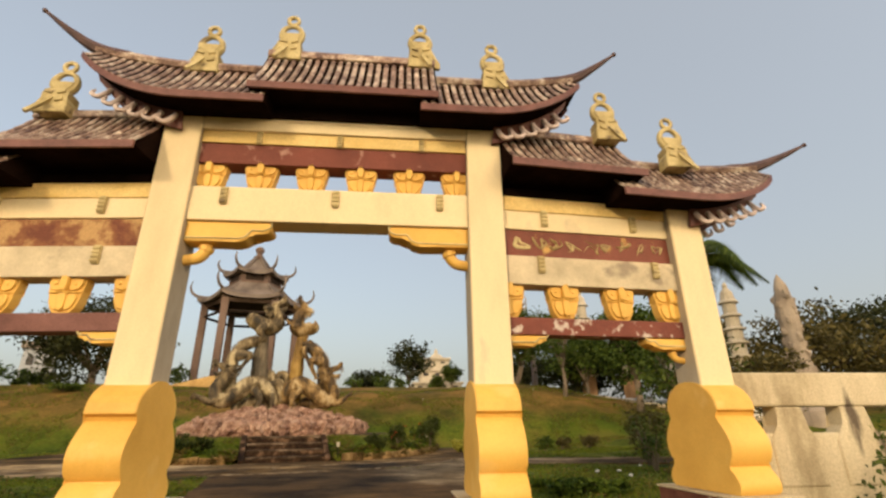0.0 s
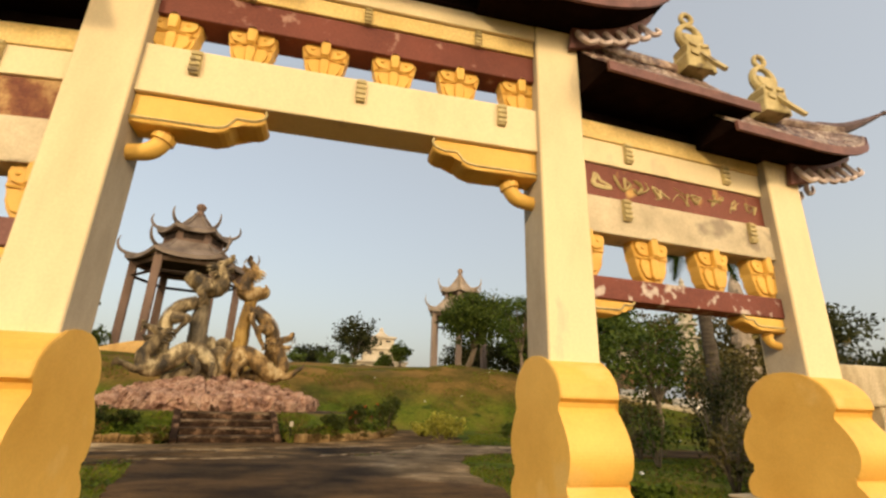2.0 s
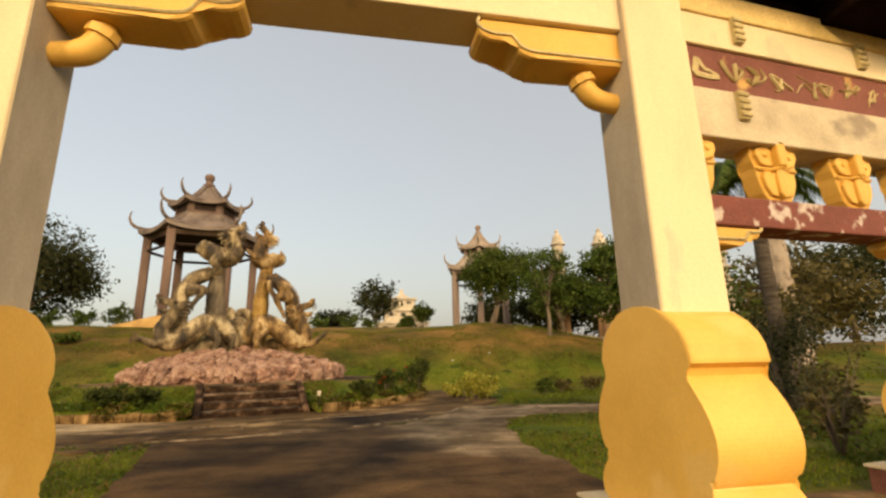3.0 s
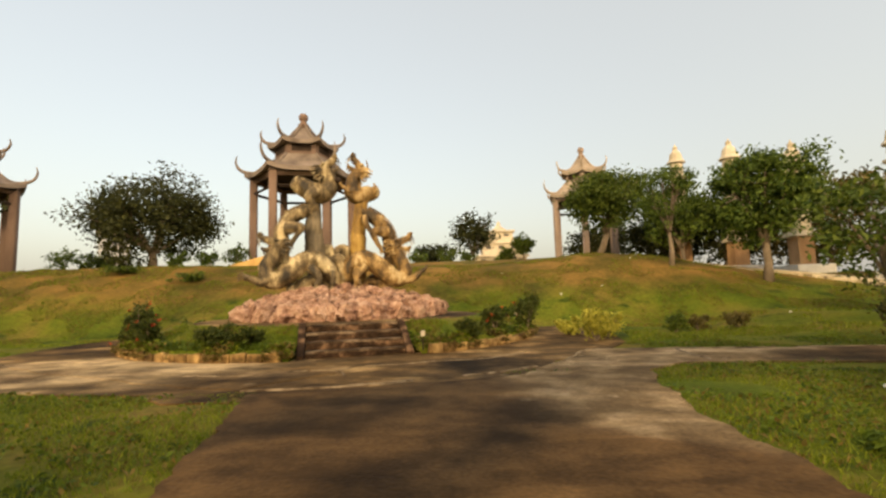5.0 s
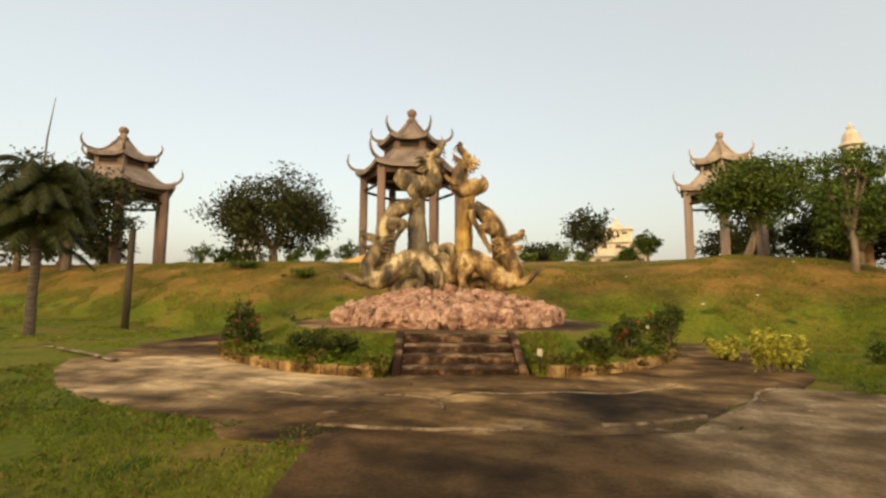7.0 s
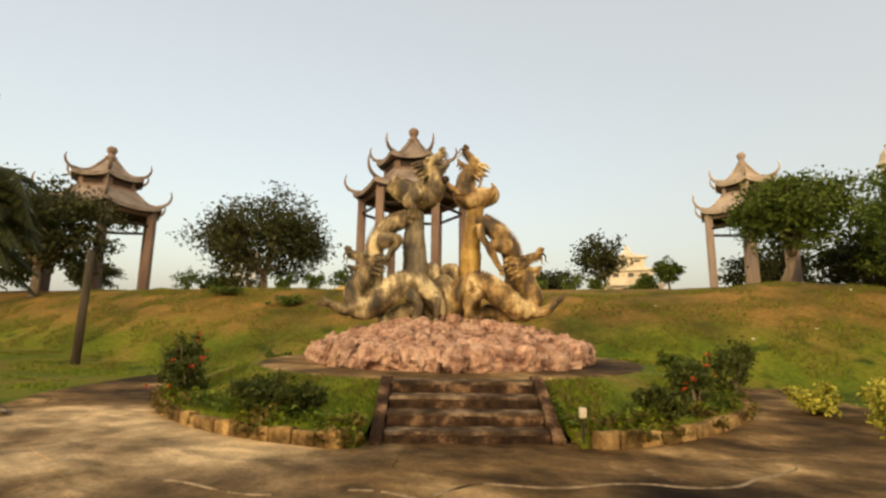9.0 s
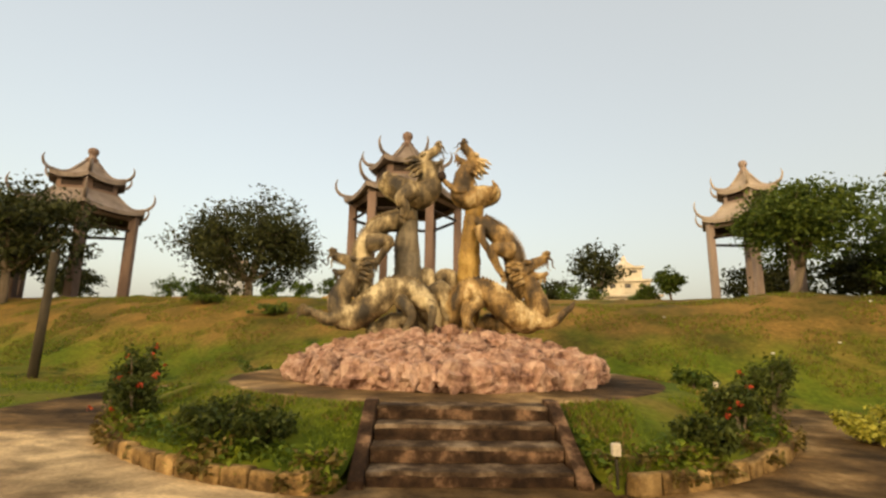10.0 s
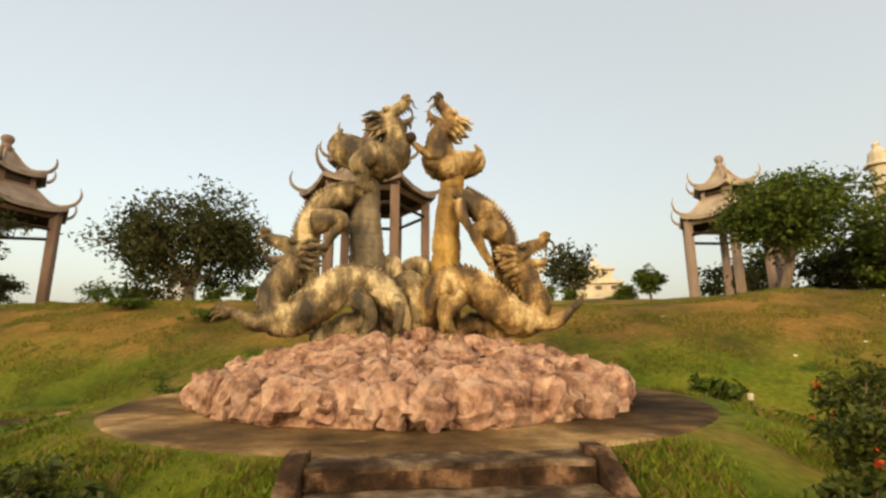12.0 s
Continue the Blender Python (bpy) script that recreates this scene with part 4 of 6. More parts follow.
def hollow(x, y):
    """Dips between the rocks at the foot of the statues."""
    return max(smooth01(1.6 - math.hypot((x - dx) / rx, (y - dy) / ry)) for dx, dy, rx, ry in ((0.75, -1.95, 0.42, 0.3), (-0.15, -2.05, 0.3, 0.24), (0.1, -1.35, 0.5, 0.22)))


def build_rockery():
    root = thing("rockery", "low round mound of rough pink rocks under the dragons", "rockery", TERRACE)
    bm = bmesh.new()
    lathe(bm, [(0, 0.96), (0.6, 0.95), (1.2, 0.9), (1.8, 0.8), (2.4, 0.64), (3.0, 0.48), (3.4, 0.36), (3.85, 0.2), (3.9, -0.02)], 40)
    for v in bm.verts:
        v.co.z -= 0.42 * hollow(v.co.x, v.co.y)
        v.co += noise.noise_vector(v.co * 1.5) * 0.1
        v.co.z = max(v.co.z, -0.02)
    part("mound_core", bm, ROCK, root)
    kinds = rock_meshes(7)
    rng = random.Random(11)
    count = 0
    for ring_r, n, size in ((3.72, 62, 0.23), (3.38, 54, 0.22), (3.02, 48, 0.22), (2.62, 42, 0.22), (2.28, 34, 0.22), (1.8, 27, 0.23), (1.25, 18, 0.24), (0.6, 10, 0.28)):
        for k in range(n):
            a = 2 * math.pi * (k + rng.uniform(-0.3, 0.3)) / n
            r = ring_r + rng.uniform(-0.1, 0.1)
            s = size * rng.uniform(0.8, 1.3)
            z = mound_top(r) - s * 0.75 if ring_r < 3.6 else 0.2
            sz = s * rng.uniform(0.75, 1.15) if ring_r < 3.6 else 0.30 * rng.uniform(0.85, 1.15)
            z -= 0.42 * hollow(r * math.sin(a), -r * math.cos(a))
            m = Matrix.LocRotScale((r * math.sin(a), -r * math.cos(a), z), Euler((rng.uniform(-0.5, 0.5), rng.uniform(-0.5, 0.5), rng.uniform(0, 6.3))), (s * 1.3, s * 1.1, sz))
            shared("rock", rng.choice(kinds), root, m)
            count += 1


build_rockery()


def dragon_head(bm, place, pitch, s, size=1.0):
    """A head with open jaws, horns, mane and beard; it looks along s*x, raised by pitch degrees."""
    turn = Matrix.Diagonal((s, 1, 1)) @ Matrix.Rotation(radians(-pitch), 3, 'Y')
    c = Vector(place)

    def at(x, y, z):
        return c + turn @ (Vector((x, y, z)) * size)

    def lump(x, y, z, a, b, d, rough=0.2, sub=2, seed=0.0):
        blob(bm, at(x, y, z), (a * size, b * size, d * size), rough, sub, seed, turn)

    lump(0.0, 0, 0.04, 0.30, 0.25, 0.24, 0.22, 3, 1)              # skull
    lump(-0.18, 0, -0.06, 0.24, 0.28, 0.26, 0.3, 3, 9)            # jowls
    swept(bm, [at(0.1, 0, 0.10), at(0.38, 0, 0.13), at(0.62, 0, 0.14), at(0.80, 0, 0.22)], [0.19 * size, 0.16 * size, 0.135 * size, 0.11 * size], 10, 4)
    lump(0.78, 0, 0.26, 0.12, 0.16, 0.10, 0.2, 2, 3)               # nose
    swept(bm, [at(0.02, 0, -0.14), at(0.26, 0, -0.24), at(0.46, 0, -0.29), at(0.60, 0, -0.25)], [0.16 * size, 0.115 * size, 0.09 * size, 0.05 * size], 8, 4)
    for k in range(5):
        for y in (-0.1, 0.1):
            x = 0.3 + 0.09 * k
            tube(bm, [at(x, y, 0.03), at(x + 0.01, y, -0.07)], [0.03 * size, 0.004 * size], 5)
    for y in (-1, 1):
        lump(0.12, y * 0.2, 0.21, 0.12, 0.09, 0.08, 0.1, 2, 4)    # brows
        swept(bm, [at(-0.08, y * 0.15, 0.22), at(-0.22, y * 0.2, 0.32), at(-0.36, y * 0.2, 0.34), at(-0.46, y * 0.18, 0.40)], [0.06 * size, 0.05 * size, 0.04 * size, 0.015 * size], 6, 4)
        swept(bm, [at(-0.15, y * 0.26, 0.1), at(-0.36, y * 0.38, 0.14), at(-0.5, y * 0.36, 0.24)], [0.09 * size, 0.07 * size, 0.01 * size], 6, 4, 0.5)
        swept(bm, [at(0.70, y * 0.14, 0.16), at(0.78, y * 0.24, 0.02), at(0.72, y * 0.26, -0.14), at(0.78, y * 0.24, -0.24)], [0.035 * size, 0.03 * size, 0.02 * size, 0.006 * size], 5, 4)
        for k in range(4):
            z = 0.20 - 0.15 * k
            swept(bm, [at(-0.22, y * 0.2, z), at(-0.40, y * (0.25 + 0.03 * k), z - 0.02), at(-0.56, y * 0.24, z + 0.05 - 0.1 * (k % 2))], [0.075 * size, 0.06 * size, 0.012 * size], 6, 3)
    for k in range(4):
        swept(bm, [at(0.44 - 0.12 * k, 0, -0.28), at(0.44 - 0.13 * k, 0, -0.40), at(0.38 - 0.14 * k, 0, -0.50)], [0.055 * size, 0.05 * size, 0.01 * size], 6, 3)


def dragon_body(bm, points, radii, per=8, seg=22):
    """A scaly body: a ringed sweep with a row of back fins on its outer or upper side."""
    fine = spline(points, per * 2)
    n = len(points) - 1
    rr = []
    for i in range(len(fine)):
        u = i / (per * 2)
        k = min(int(u), n - 1)
        rr.append(radii[k] + (radii[k + 1] - radii[k]) * (u - k))
    start = len(bm.verts)
    tube(bm, fine, rr, seg)
    bm.verts.ensure_lookup_table()
    count = len(fine)
    for i, v in enumerate(bm.verts[start:]):
        row = min(i // seg, count - 1)
        out = v.co - fine[row]
        proud = 0.035 if (row // 2 + i % seg) % 2 else -0.035
        proud -= 0.06 if row % 8 == 0 else 0.0
        v.co += out * proud + noise.noise_vector(v.co * 2.6) * 0.05
    curve, rr = fine[::2], rr[::2]
    return curve, rr


def fin_row(bm, curve, rr, aim, step=2, tall=0.12):
    for i in range(2, len(curve) - 2, step):
        t = (curve[i + 1] - curve[i - 1]).normalized()
        out = Vector(aim(curve[i])) if callable(aim) else Vector(aim)
        out = (out - t * out.dot(t)).normalized()
        base = curve[i] + out * (rr[i] * 0.9)
        tube(bm, [base, base + out * tall * 0.6 - t * 0.02, base + out * tall * 1.25 - t * 0.06], [0.06, 0.045, 0.006], 5, 0.6)


def claw(bm, place, way, size=1.0):
    p, w = Vector(place), Vector(way).normalized()
    side = w.cross(Vector((0, 1, 0)))
    side = side.normalized() if side.length > 0.1 else Vector((0, 0, 1))
    blob(bm, p, (0.12 * size, 0.12 * size, 0.1 * size), 0.2, 2, 2.0)
    for k in (-1.2, -0.4, 0.4, 1.2):
        d = (w + side * k * 0.55 + Vector((0, 0.25 * (k - 0.2), 0))).normalized()
        swept(bm, [p, p + d * 0.17 * size, p + d * 0.27 * size + Vector((0, 0, -0.08 * size))], [0.055 * size, 0.045 * size, 0.008 * size], 6, 3)


def roughen(bm, amount=0.012):
    for v in bm.verts:
        v.co += noise.noise_vector(v.co * 7.0) * amount


def rearing_dragon(s):
    """A dragon that rears up on a thick trunk; the one on the -x side (s = -1) looks to +x, its twin back at it."""
    bm = bmesh.new()
    if s < 0:
        trunk = [(-0.98, 0.35, 0.8), (-1.08, 0.3, 2.5), (-1.15, 0.25, 3.3), (-1.15, 0.2, 3.9), (-1.12, 0.12, 4.4), (-1.15, 0.08, 4.85)]
        thick = [0.38, 0.38, 0.36, 0.30, 0.23, 0.24]
        chest = [(-1.92, 0.2, 5.44), (-1.66, 0.12, 5.26), (-1.24, 0.05, 5.02), (-0.84, 0.0, 4.92), (-0.54, 0.0, 5.16), (-0.52, 0.0, 5.52), (-0.64, 0.0, 5.86)]
        fat = [0.20, 0.34, 0.40, 0.41, 0.34, 0.28, 0.24]
        arch = [(-0.98, 0.08, 4.38), (-1.50, 0.0, 4.16), (-1.98, -0.05, 3.90), (-2.26, -0.05, 3.45), (-2.34, 0.0, 2.85), (-2.20, 0.1, 1.2)]
        head, tilt, size = (-0.74, 0.0, 5.88), 36, 0.90
        arm = [(-1.00, -0.40, 4.96), (-1.30, -0.52, 4.66), (-1.20, -0.50, 4.42), (-1.26, -0.46, 4.16)]
        thigh = [(-2.12, -0.24, 3.46), (-1.78, -0.38, 3.50), (-1.58, -0.42, 3.46), (-1.76, -0.40, 3.18), (-1.94, -0.38, 2.86)]
    else:
        trunk = [(0.62, 0.35, 0.8), (0.62, 0.3, 2.5), (0.62, 0.22, 3.3), (0.65, 0.15, 3.9), (0.72, 0.1, 4.35), (0.76, 0.05, 4.75)]
        thick = [0.33, 0.32, 0.30, 0.26, 0.25, 0.28]
        chest = [(1.38, 0.15, 5.24), (1.20, 0.1, 5.04), (0.96, 0.05, 4.93), (0.66, 0.0, 4.88), (0.40, 0.0, 5.00), (0.42, 0.0, 5.38), (0.58, 0.0, 5.78)]
        fat = [0.14, 0.30, 0.34, 0.38, 0.34, 0.29, 0.25]
        arch = [(0.70, 0.08, 4.28), (1.05, 0.0, 4.08), (1.50, -0.05, 3.75), (1.80, -0.05, 3.30), (1.88, 0.0, 2.70), (1.80, 0.1, 1.2)]
        head, tilt, size = (0.70, 0.0, 5.92), 50, 0.86
        arm = [(0.48, -0.26, 5.02), (0.24, -0.28, 5.00), (0.02, -0.18, 5.18), (-0.16, -0.12, 5.36)]
        thigh = [(1.72, -0.24, 3.34), (1.40, -0.36, 3.36), (1.16, -0.42, 3.30), (1.30, -0.40, 2.92), (1.48, -0.38, 2.62)]
    dragon_body(bm, trunk, thick)
    for f in bm.faces:
        f.material_index = 1
    curve, rr = dragon_body(bm, chest, fat)
    fin_row(bm, curve[3:26], rr[3:26], (0, 0.25, 1.0), 2, 0.07)
    fin_row(bm, curve[34:], rr[34:], (s, 0.2, 0.1), 2, 0.08)
    curve, rr = dragon_body(bm, arch, [0.21, 0.24, 0.27, 0.27, 0.26, 0.24])
    fin_row(bm, curve[4:34], rr[4:34], (s * 0.9, -0.1, 0.9), 1, 0.10)
    # folded fin on the shoulder
    swept(bm, [(chest[1][0], -0.1, chest[1][2] - 0.2), (chest[1][0] + s * 0.14, -0.15, chest[1][2] + 0.1), (chest[1][0] + s * 0.04, -0.1, chest[1][2] + 0.34)], [0.10, 0.15, 0.05], 8, 4, 0.6)
    swept(bm, arm, [0.25, 0.20, 0.15, 0.10] if s < 0 else [0.15, 0.11, 0.085, 0.06], 9, 5)
    claw(bm, arm[-1], (0.1, -0.2, -1) if s < 0 else (-0.4, 0, 1), 0.55)
    if s > 0:
        swept(bm, [(0.84, -0.26, 3.98), (0.90, -0.36, 3.66), (1.06, -0.38, 3.36), (1.22, -0.38, 3.06)], [0.16, 0.12, 0.09, 0.07], 8, 5)
    swept(bm, thigh, [0.27, 0.21, 0.15, 0.10, 0.08], 9, 5)
    claw(bm, thigh[-1], (s * 0.2, -0.2, -1), 0.65)
    dragon_head(bm, head, tilt, -s, size)
    roughen(bm)
    ob = part("dragon_statue", bm, DRAGON_GREY if s < 0 else DRAGON, smooth=True)
    ob.data.materials.append(TRUNK_GREY if s < 0 else TRUNK_YELLOW)
    ob.matrix_basis = TERRACE
    tagged(ob, "rearing grey-ochre stone dragon, head raised to its twin" if s < 0 else "rearing ochre stone dragon with a brighter yellow trunk", "dragon statue", "dragons on the rockery")


def crouching_dragon(s):
    """A dragon that lies on the rocks in a low arch, neck drawn back and head turned outwards along s*x."""
    bm = bmesh.new()
    if s < 0:
        pts = [(-0.36, -0.1, 1.0), (-0.50, -0.40, 1.70), (-0.90, -0.52, 2.12), (-1.38, -0.60, 2.18), (-1.84, -0.68, 1.86), (-2.28, -0.70, 1.52), (-2.70, -0.62, 1.50), (-2.82, -0.52, 1.90), (-2.58, -0.48, 2.34), (-2.42, -0.46, 2.66)]
        head, tilt = (-2.44, -0.48, 2.76), 16
    else:
        pts = [(0.10, -0.1, 1.0), (0.14, -0.40, 1.62), (0.36, -0.52, 2.04), (0.78, -0.60, 2.20), (1.30, -0.68, 1.92), (1.74, -0.70, 1.54), (2.16, -0.62, 1.46), (2.38, -0.52, 1.80), (2.22, -0.48, 2.22), (2.06, -0.46, 2.58)]
        head, tilt = (2.06, -0.48, 2.74), 22
    curve, rr = dragon_body(bm, pts, [0.27, 0.29, 0.32, 0.34, 0.35, 0.34, 0.32, 0.29, 0.27, 0.25])
    fin_row(bm, curve[8:44], rr[8:44], (-s * 0.2, -0.2, 1.0), 1, 0.08)
    fin_row(bm, curve[60:], rr[60:], (-s, 0, 0.3), 2, 0.09)
    x0 = 0.0 if s < 0 else -0.42                      # the twin sits closer to the middle
    # low hind part and tail behind the arch
    dragon_body(bm, [(s * 0.85 - x0 * 0.4, 0.1, 0.9), (s * 1.05, -0.25, 1.32), (s * 1.5, -0.35, 1.30), (s * 2.0 + x0, -0.2, 1.0)], [0.22, 0.26, 0.27, 0.24])
    # outer foreleg along the rocks, its claws spread
    a = s * 2.72 + (0 if s < 0 else -0.5)
    swept(bm, [(a, -0.76, 1.46), (a + s * 0.28, -0.84, 1.38), (a + s * 0.55, -0.86, 1.50), (a + s * 0.74, -0.88, 1.66 if s > 0 else 1.58)], [0.22, 0.16, 0.125, 0.09], 9, 5)
    if s < 0:
        claw(bm, (a - 0.78, -0.88, 1.58), (-0.5, -0.1, 0.15), 1.15)
    else:
        swept(bm, [(a + 0.74, -0.88, 1.66), (a + 0.92, -0.88, 1.80), (a + 1.02, -0.86, 1.96)], [0.09, 0.07, 0.015], 7, 4)
        claw(bm, (a + 0.78, -0.88, 1.70), (0.8, 0, 0.6), 0.6)
    # hind legs in front of the arch
    b = s * 1.22 + (0 if s < 0 else -0.46)
    swept(bm, [(b, -0.86, 1.90), (b - s * 0.22, -1.04, 1.66), (b - s * 0.30, -1.08, 1.42), (b - s * 0.16, -1.12, 1.18)], [0.20, 0.15, 0.11, 0.08], 9, 5)
    claw(bm, (b - s * 0.16, -1.15, 1.14), (-s * 0.3, -0.7, -0.4), 0.75)
    swept(bm, [(s * 0.56, -0.62, 1.92), (s * 0.42, -0.92, 1.64), (s * 0.44, -0.98, 1.20)], [0.18, 0.13, 0.08], 8, 5)
    claw(bm, (s * 0.44, -1.0, 1.12), (0, -0.8, -0.4), 0.7)
    dragon_head(bm, head, tilt, s, 0.92)
    roughen(bm)
    ob = part("dragon_statue", bm, DRAGON_GREY if s < 0 else DRAGON, smooth=True)
    ob.matrix_basis = TERRACE
    tagged(ob, "crouching grey-ochre stone dragon on pink rocks, jaws open" if s < 0 else "crouching ochre stone dragon on pink rocks, jaws open", "dragon statue", "dragons on the rockery")


for side in (-1, 1):
    rearing_dragon(side)
    crouching_dragon(side)

bm = bmesh.new()
blob(bm, (-0.20, -0.14, 5.46), (0.13, 0.13, 0.13), 0.03, 3)
pearl = part("stone_pearl", bm, PAV_DARK, smooth=True)
pearl.matrix_basis = TERRACE
tagged(pearl, "dark stone ball held up between two dragons", "stone ball")
bm = bmesh.new()
dragon_body(bm, [(-0.62, 0.5, 0.9), (-0.66, 0.5, 2.2), (-0.60, 0.5, 2.75), (-0.46, 0.45, 2.5), (-0.40, 0.4, 1.6)], [0.20, 0.20, 0.18, 0.2, 0.2])
dragon_body(bm, [(-0.30, 0.65, 0.9), (-0.26, 0.62, 2.3), (-0.04, 0.6, 2.72), (0.22, 0.6, 2.45), (0.26, 0.6, 0.9)], [0.22, 0.22, 0.20, 0.22, 0.22])
dragon_body(bm, [(-0.60, -0.1, 1.0), (-0.46, -0.2, 1.9), (-0.24, -0.28, 2.2), (-0.02, -0.34, 1.95), (0.10, -0.4, 1.4)], [0.24, 0.26, 0.26, 0.25, 0.24])
coil = part("stone_tail_coil", bm, DRAGON_GREY, smooth=True)
coil.matrix_basis = TERRACE
tagged(coil, "coiled ochre stone dragon tails between the statues", "dragon statue", "dragons on the rockery")


# ---------------------------------------------------------------- pavilions
def pavilion(x, y, z, size, turn, label, sides=6, stone=None, tiles=None, slim=1.0):
    stone, tiles = stone or PAV_STONE, tiles or PAV_ROOF
    root = thing("pavilion", label, "pavilion", pose(x, y, z, 0, 0, turn) @ Matrix.Diagonal((size * slim, size * slim, size, 1)), "pavilions on the bank")
    ang = [2 * math.pi * k / sides for k in range(sides)]
    bm = bmesh.new()
    lathe(bm, [(0, -1.05), (5.0, -1.05), (5.05, -1.1), (5.05, -3.5)], sides, turn=0)
    part("base", bm, stone, root, "stone base")
    bm = bmesh.new()
    lathe(bm, [(5.5, -3.5), (5.5, -1.3), (5.08, -1.3), (5.08, -3.5)], sides)
    part("base_step", bm, stone, root)
    for a in ang:
        cx, cy = 4.1 * math.cos(a), 4.1 * math.sin(a)
        bm = bmesh.new()
        box(bm, cx - 0.3, cx + 0.3, cy - 0.3, cy + 0.3, -1.05, 6.7, 0.06)
        col = part("column", bm, stone, root, "weathered stone column")
        bm = bmesh.new()
        box(bm, cx - 0.4, cx + 0.4, cy - 0.4, cy + 0.4, -1.05, -0.6, 0.05)
        part("column_foot", bm, stone, col)
    for k in range(sides):
        a, b = ang[k], ang[(k + 1) % sides]
        p, q = Vector((4.1 * math.cos(a), 4.1 * math.sin(a), 0)), Vector((4.1 * math.cos(b), 4.1 * math.sin(b), 0))
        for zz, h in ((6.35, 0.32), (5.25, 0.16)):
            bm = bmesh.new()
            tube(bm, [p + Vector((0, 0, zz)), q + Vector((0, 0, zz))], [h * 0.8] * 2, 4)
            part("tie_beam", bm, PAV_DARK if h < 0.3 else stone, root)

    def roof(name, r_low, r_high, z_low, z_high, horn, bow=2.0):
        bm = bmesh.new()
        rows = []
        fine = 8
        levels = 7
        for lv in range(levels + 1):
            t = lv / levels
            row = []
            for k in range(sides):
                for f in range(fine):
                    w = f / fine
                    a, b = ang[k], ang[k] + 2 * math.pi / sides
                    r = r_low + (r_high - r_low) * t
                    px = (1 - w) * math.cos(a) + w * math.cos(b)
                    py = (1 - w) * math.sin(a) + w * math.sin(b)
                    corner = (abs(w - 0.5) * 2) ** 2.5
                    zz = z_low + (z_high - z_low) * (t ** bow * 0.8 + t * 0.2) + 0.42 * corner * (1 - t) ** 2 * horn
                    row.append(bm.verts.new((r * px, r * py, zz)))
            rows.append(row)
        n = sides * fine
        for a, b in zip(rows, rows[1:]):
            for k in range(n):
                bm.faces.new((a[k], a[(k + 1) % n], b[(k + 1) % n], b[k]))
        under = [bm.verts.new(v.co * 0.995 + Vector((0, 0, -0.3))) for v in rows[0]]
        inner = [bm.verts.new(Vector((v.co.x * 0.6, v.co.y * 0.6, z_low - 0.1))) for v in rows[0]]
        for k in range(n):
            bm.faces.new((rows[0][k], under[k], under[(k + 1) % n], rows[0][(k + 1) % n]))
            bm.faces.new((under[k], inner[k], inner[(k + 1) % n], under[(k + 1) % n]))
        bm.faces.new(inner)
        top = part(name, bm, tiles, root, "grey-brown hipped roof with upturned corners")
        for a in ang:
            d = Vector((math.cos(a), math.sin(a), 0))
            bm = bmesh.new()
            up = Vector((0, 0, 1))
            swept(bm, [d * r_high + up * (z_high + 0.02), d * (r_low + (r_high - r_low) * 0.5) + up * (z_low + (z_high - z_low) * (0.8 * 0.5 ** bow + 0.1) + 0.06), d * (r_low * 0.95) + up * (z_low + 0.45 * horn), d * (r_low + 0.45 * horn) + up * (z_low + 0.78 * horn), d * (r_low + 0.72 * horn) + up * (z_low + 1.4 * horn), d * (r_low + 0.60 * horn) + up * (z_low + 2.0 * horn)], [0.1, 0.12, 0.15, 0.125, 0.085, 0.03], 8, 5)
            part("hip_horn", bm, tiles, top, "curled hip ridge ending in a horn", smooth=True)

    # added dark disc that stands in for the shade under the lower roof
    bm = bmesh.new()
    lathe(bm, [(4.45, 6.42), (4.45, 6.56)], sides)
    part("ceiling_board", bm, PAV_DARK, root, "dark disc added for the shade under the roof")
    roof("lower_roof", 4.9, 2.45, 6.7, 8.35, 0.95)
    bm = bmesh.new()
    lathe(bm, [(2.42, 8.1), (2.35, 9.6)], sides)
    drum = part("upper_drum", bm, stone, root)
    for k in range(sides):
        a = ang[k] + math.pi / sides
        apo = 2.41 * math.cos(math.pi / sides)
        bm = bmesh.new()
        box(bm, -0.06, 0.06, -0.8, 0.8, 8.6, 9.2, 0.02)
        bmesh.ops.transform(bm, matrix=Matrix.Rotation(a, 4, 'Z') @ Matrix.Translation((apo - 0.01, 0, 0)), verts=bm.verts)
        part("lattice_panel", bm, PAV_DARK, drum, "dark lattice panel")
    roof("upper_roof", 3.05, 0.36, 9.45, 11.45, 0.75, 2.6)
    bm = bmesh.new()
    lathe(bm, [(0.46, 11.2), (0.44, 11.5), (0.50, 11.56), (0.34, 11.66), (0.26, 11.92), (0.34, 12.0), (0.42, 12.2), (0.40, 12.42), (0.24, 12.58), (0.0, 12.64)], 14)
    part("finial", bm, stone, root, "stone gourd finial", smooth=True)
    return root


pavilion(-13.6, 45.0, 5.35, 0.98, 13, "hexagonal two-tier stone pavilion behind the dragons")
pavilion(-40.9, 41.9, 4.95, 0.98, 20, "two-tier stone pavilion on the bank beside a dark tree")
# same stone and roof as the others, in the lit colours
pavilion(12.3, 51.8, 5.05, 0.87, 14, "two-tier pavilion coloured pale as if sunlit, half hidden by a tree", 6, PAV_STONE_LIT, PAV_ROOF_LIGHT, 0.86)


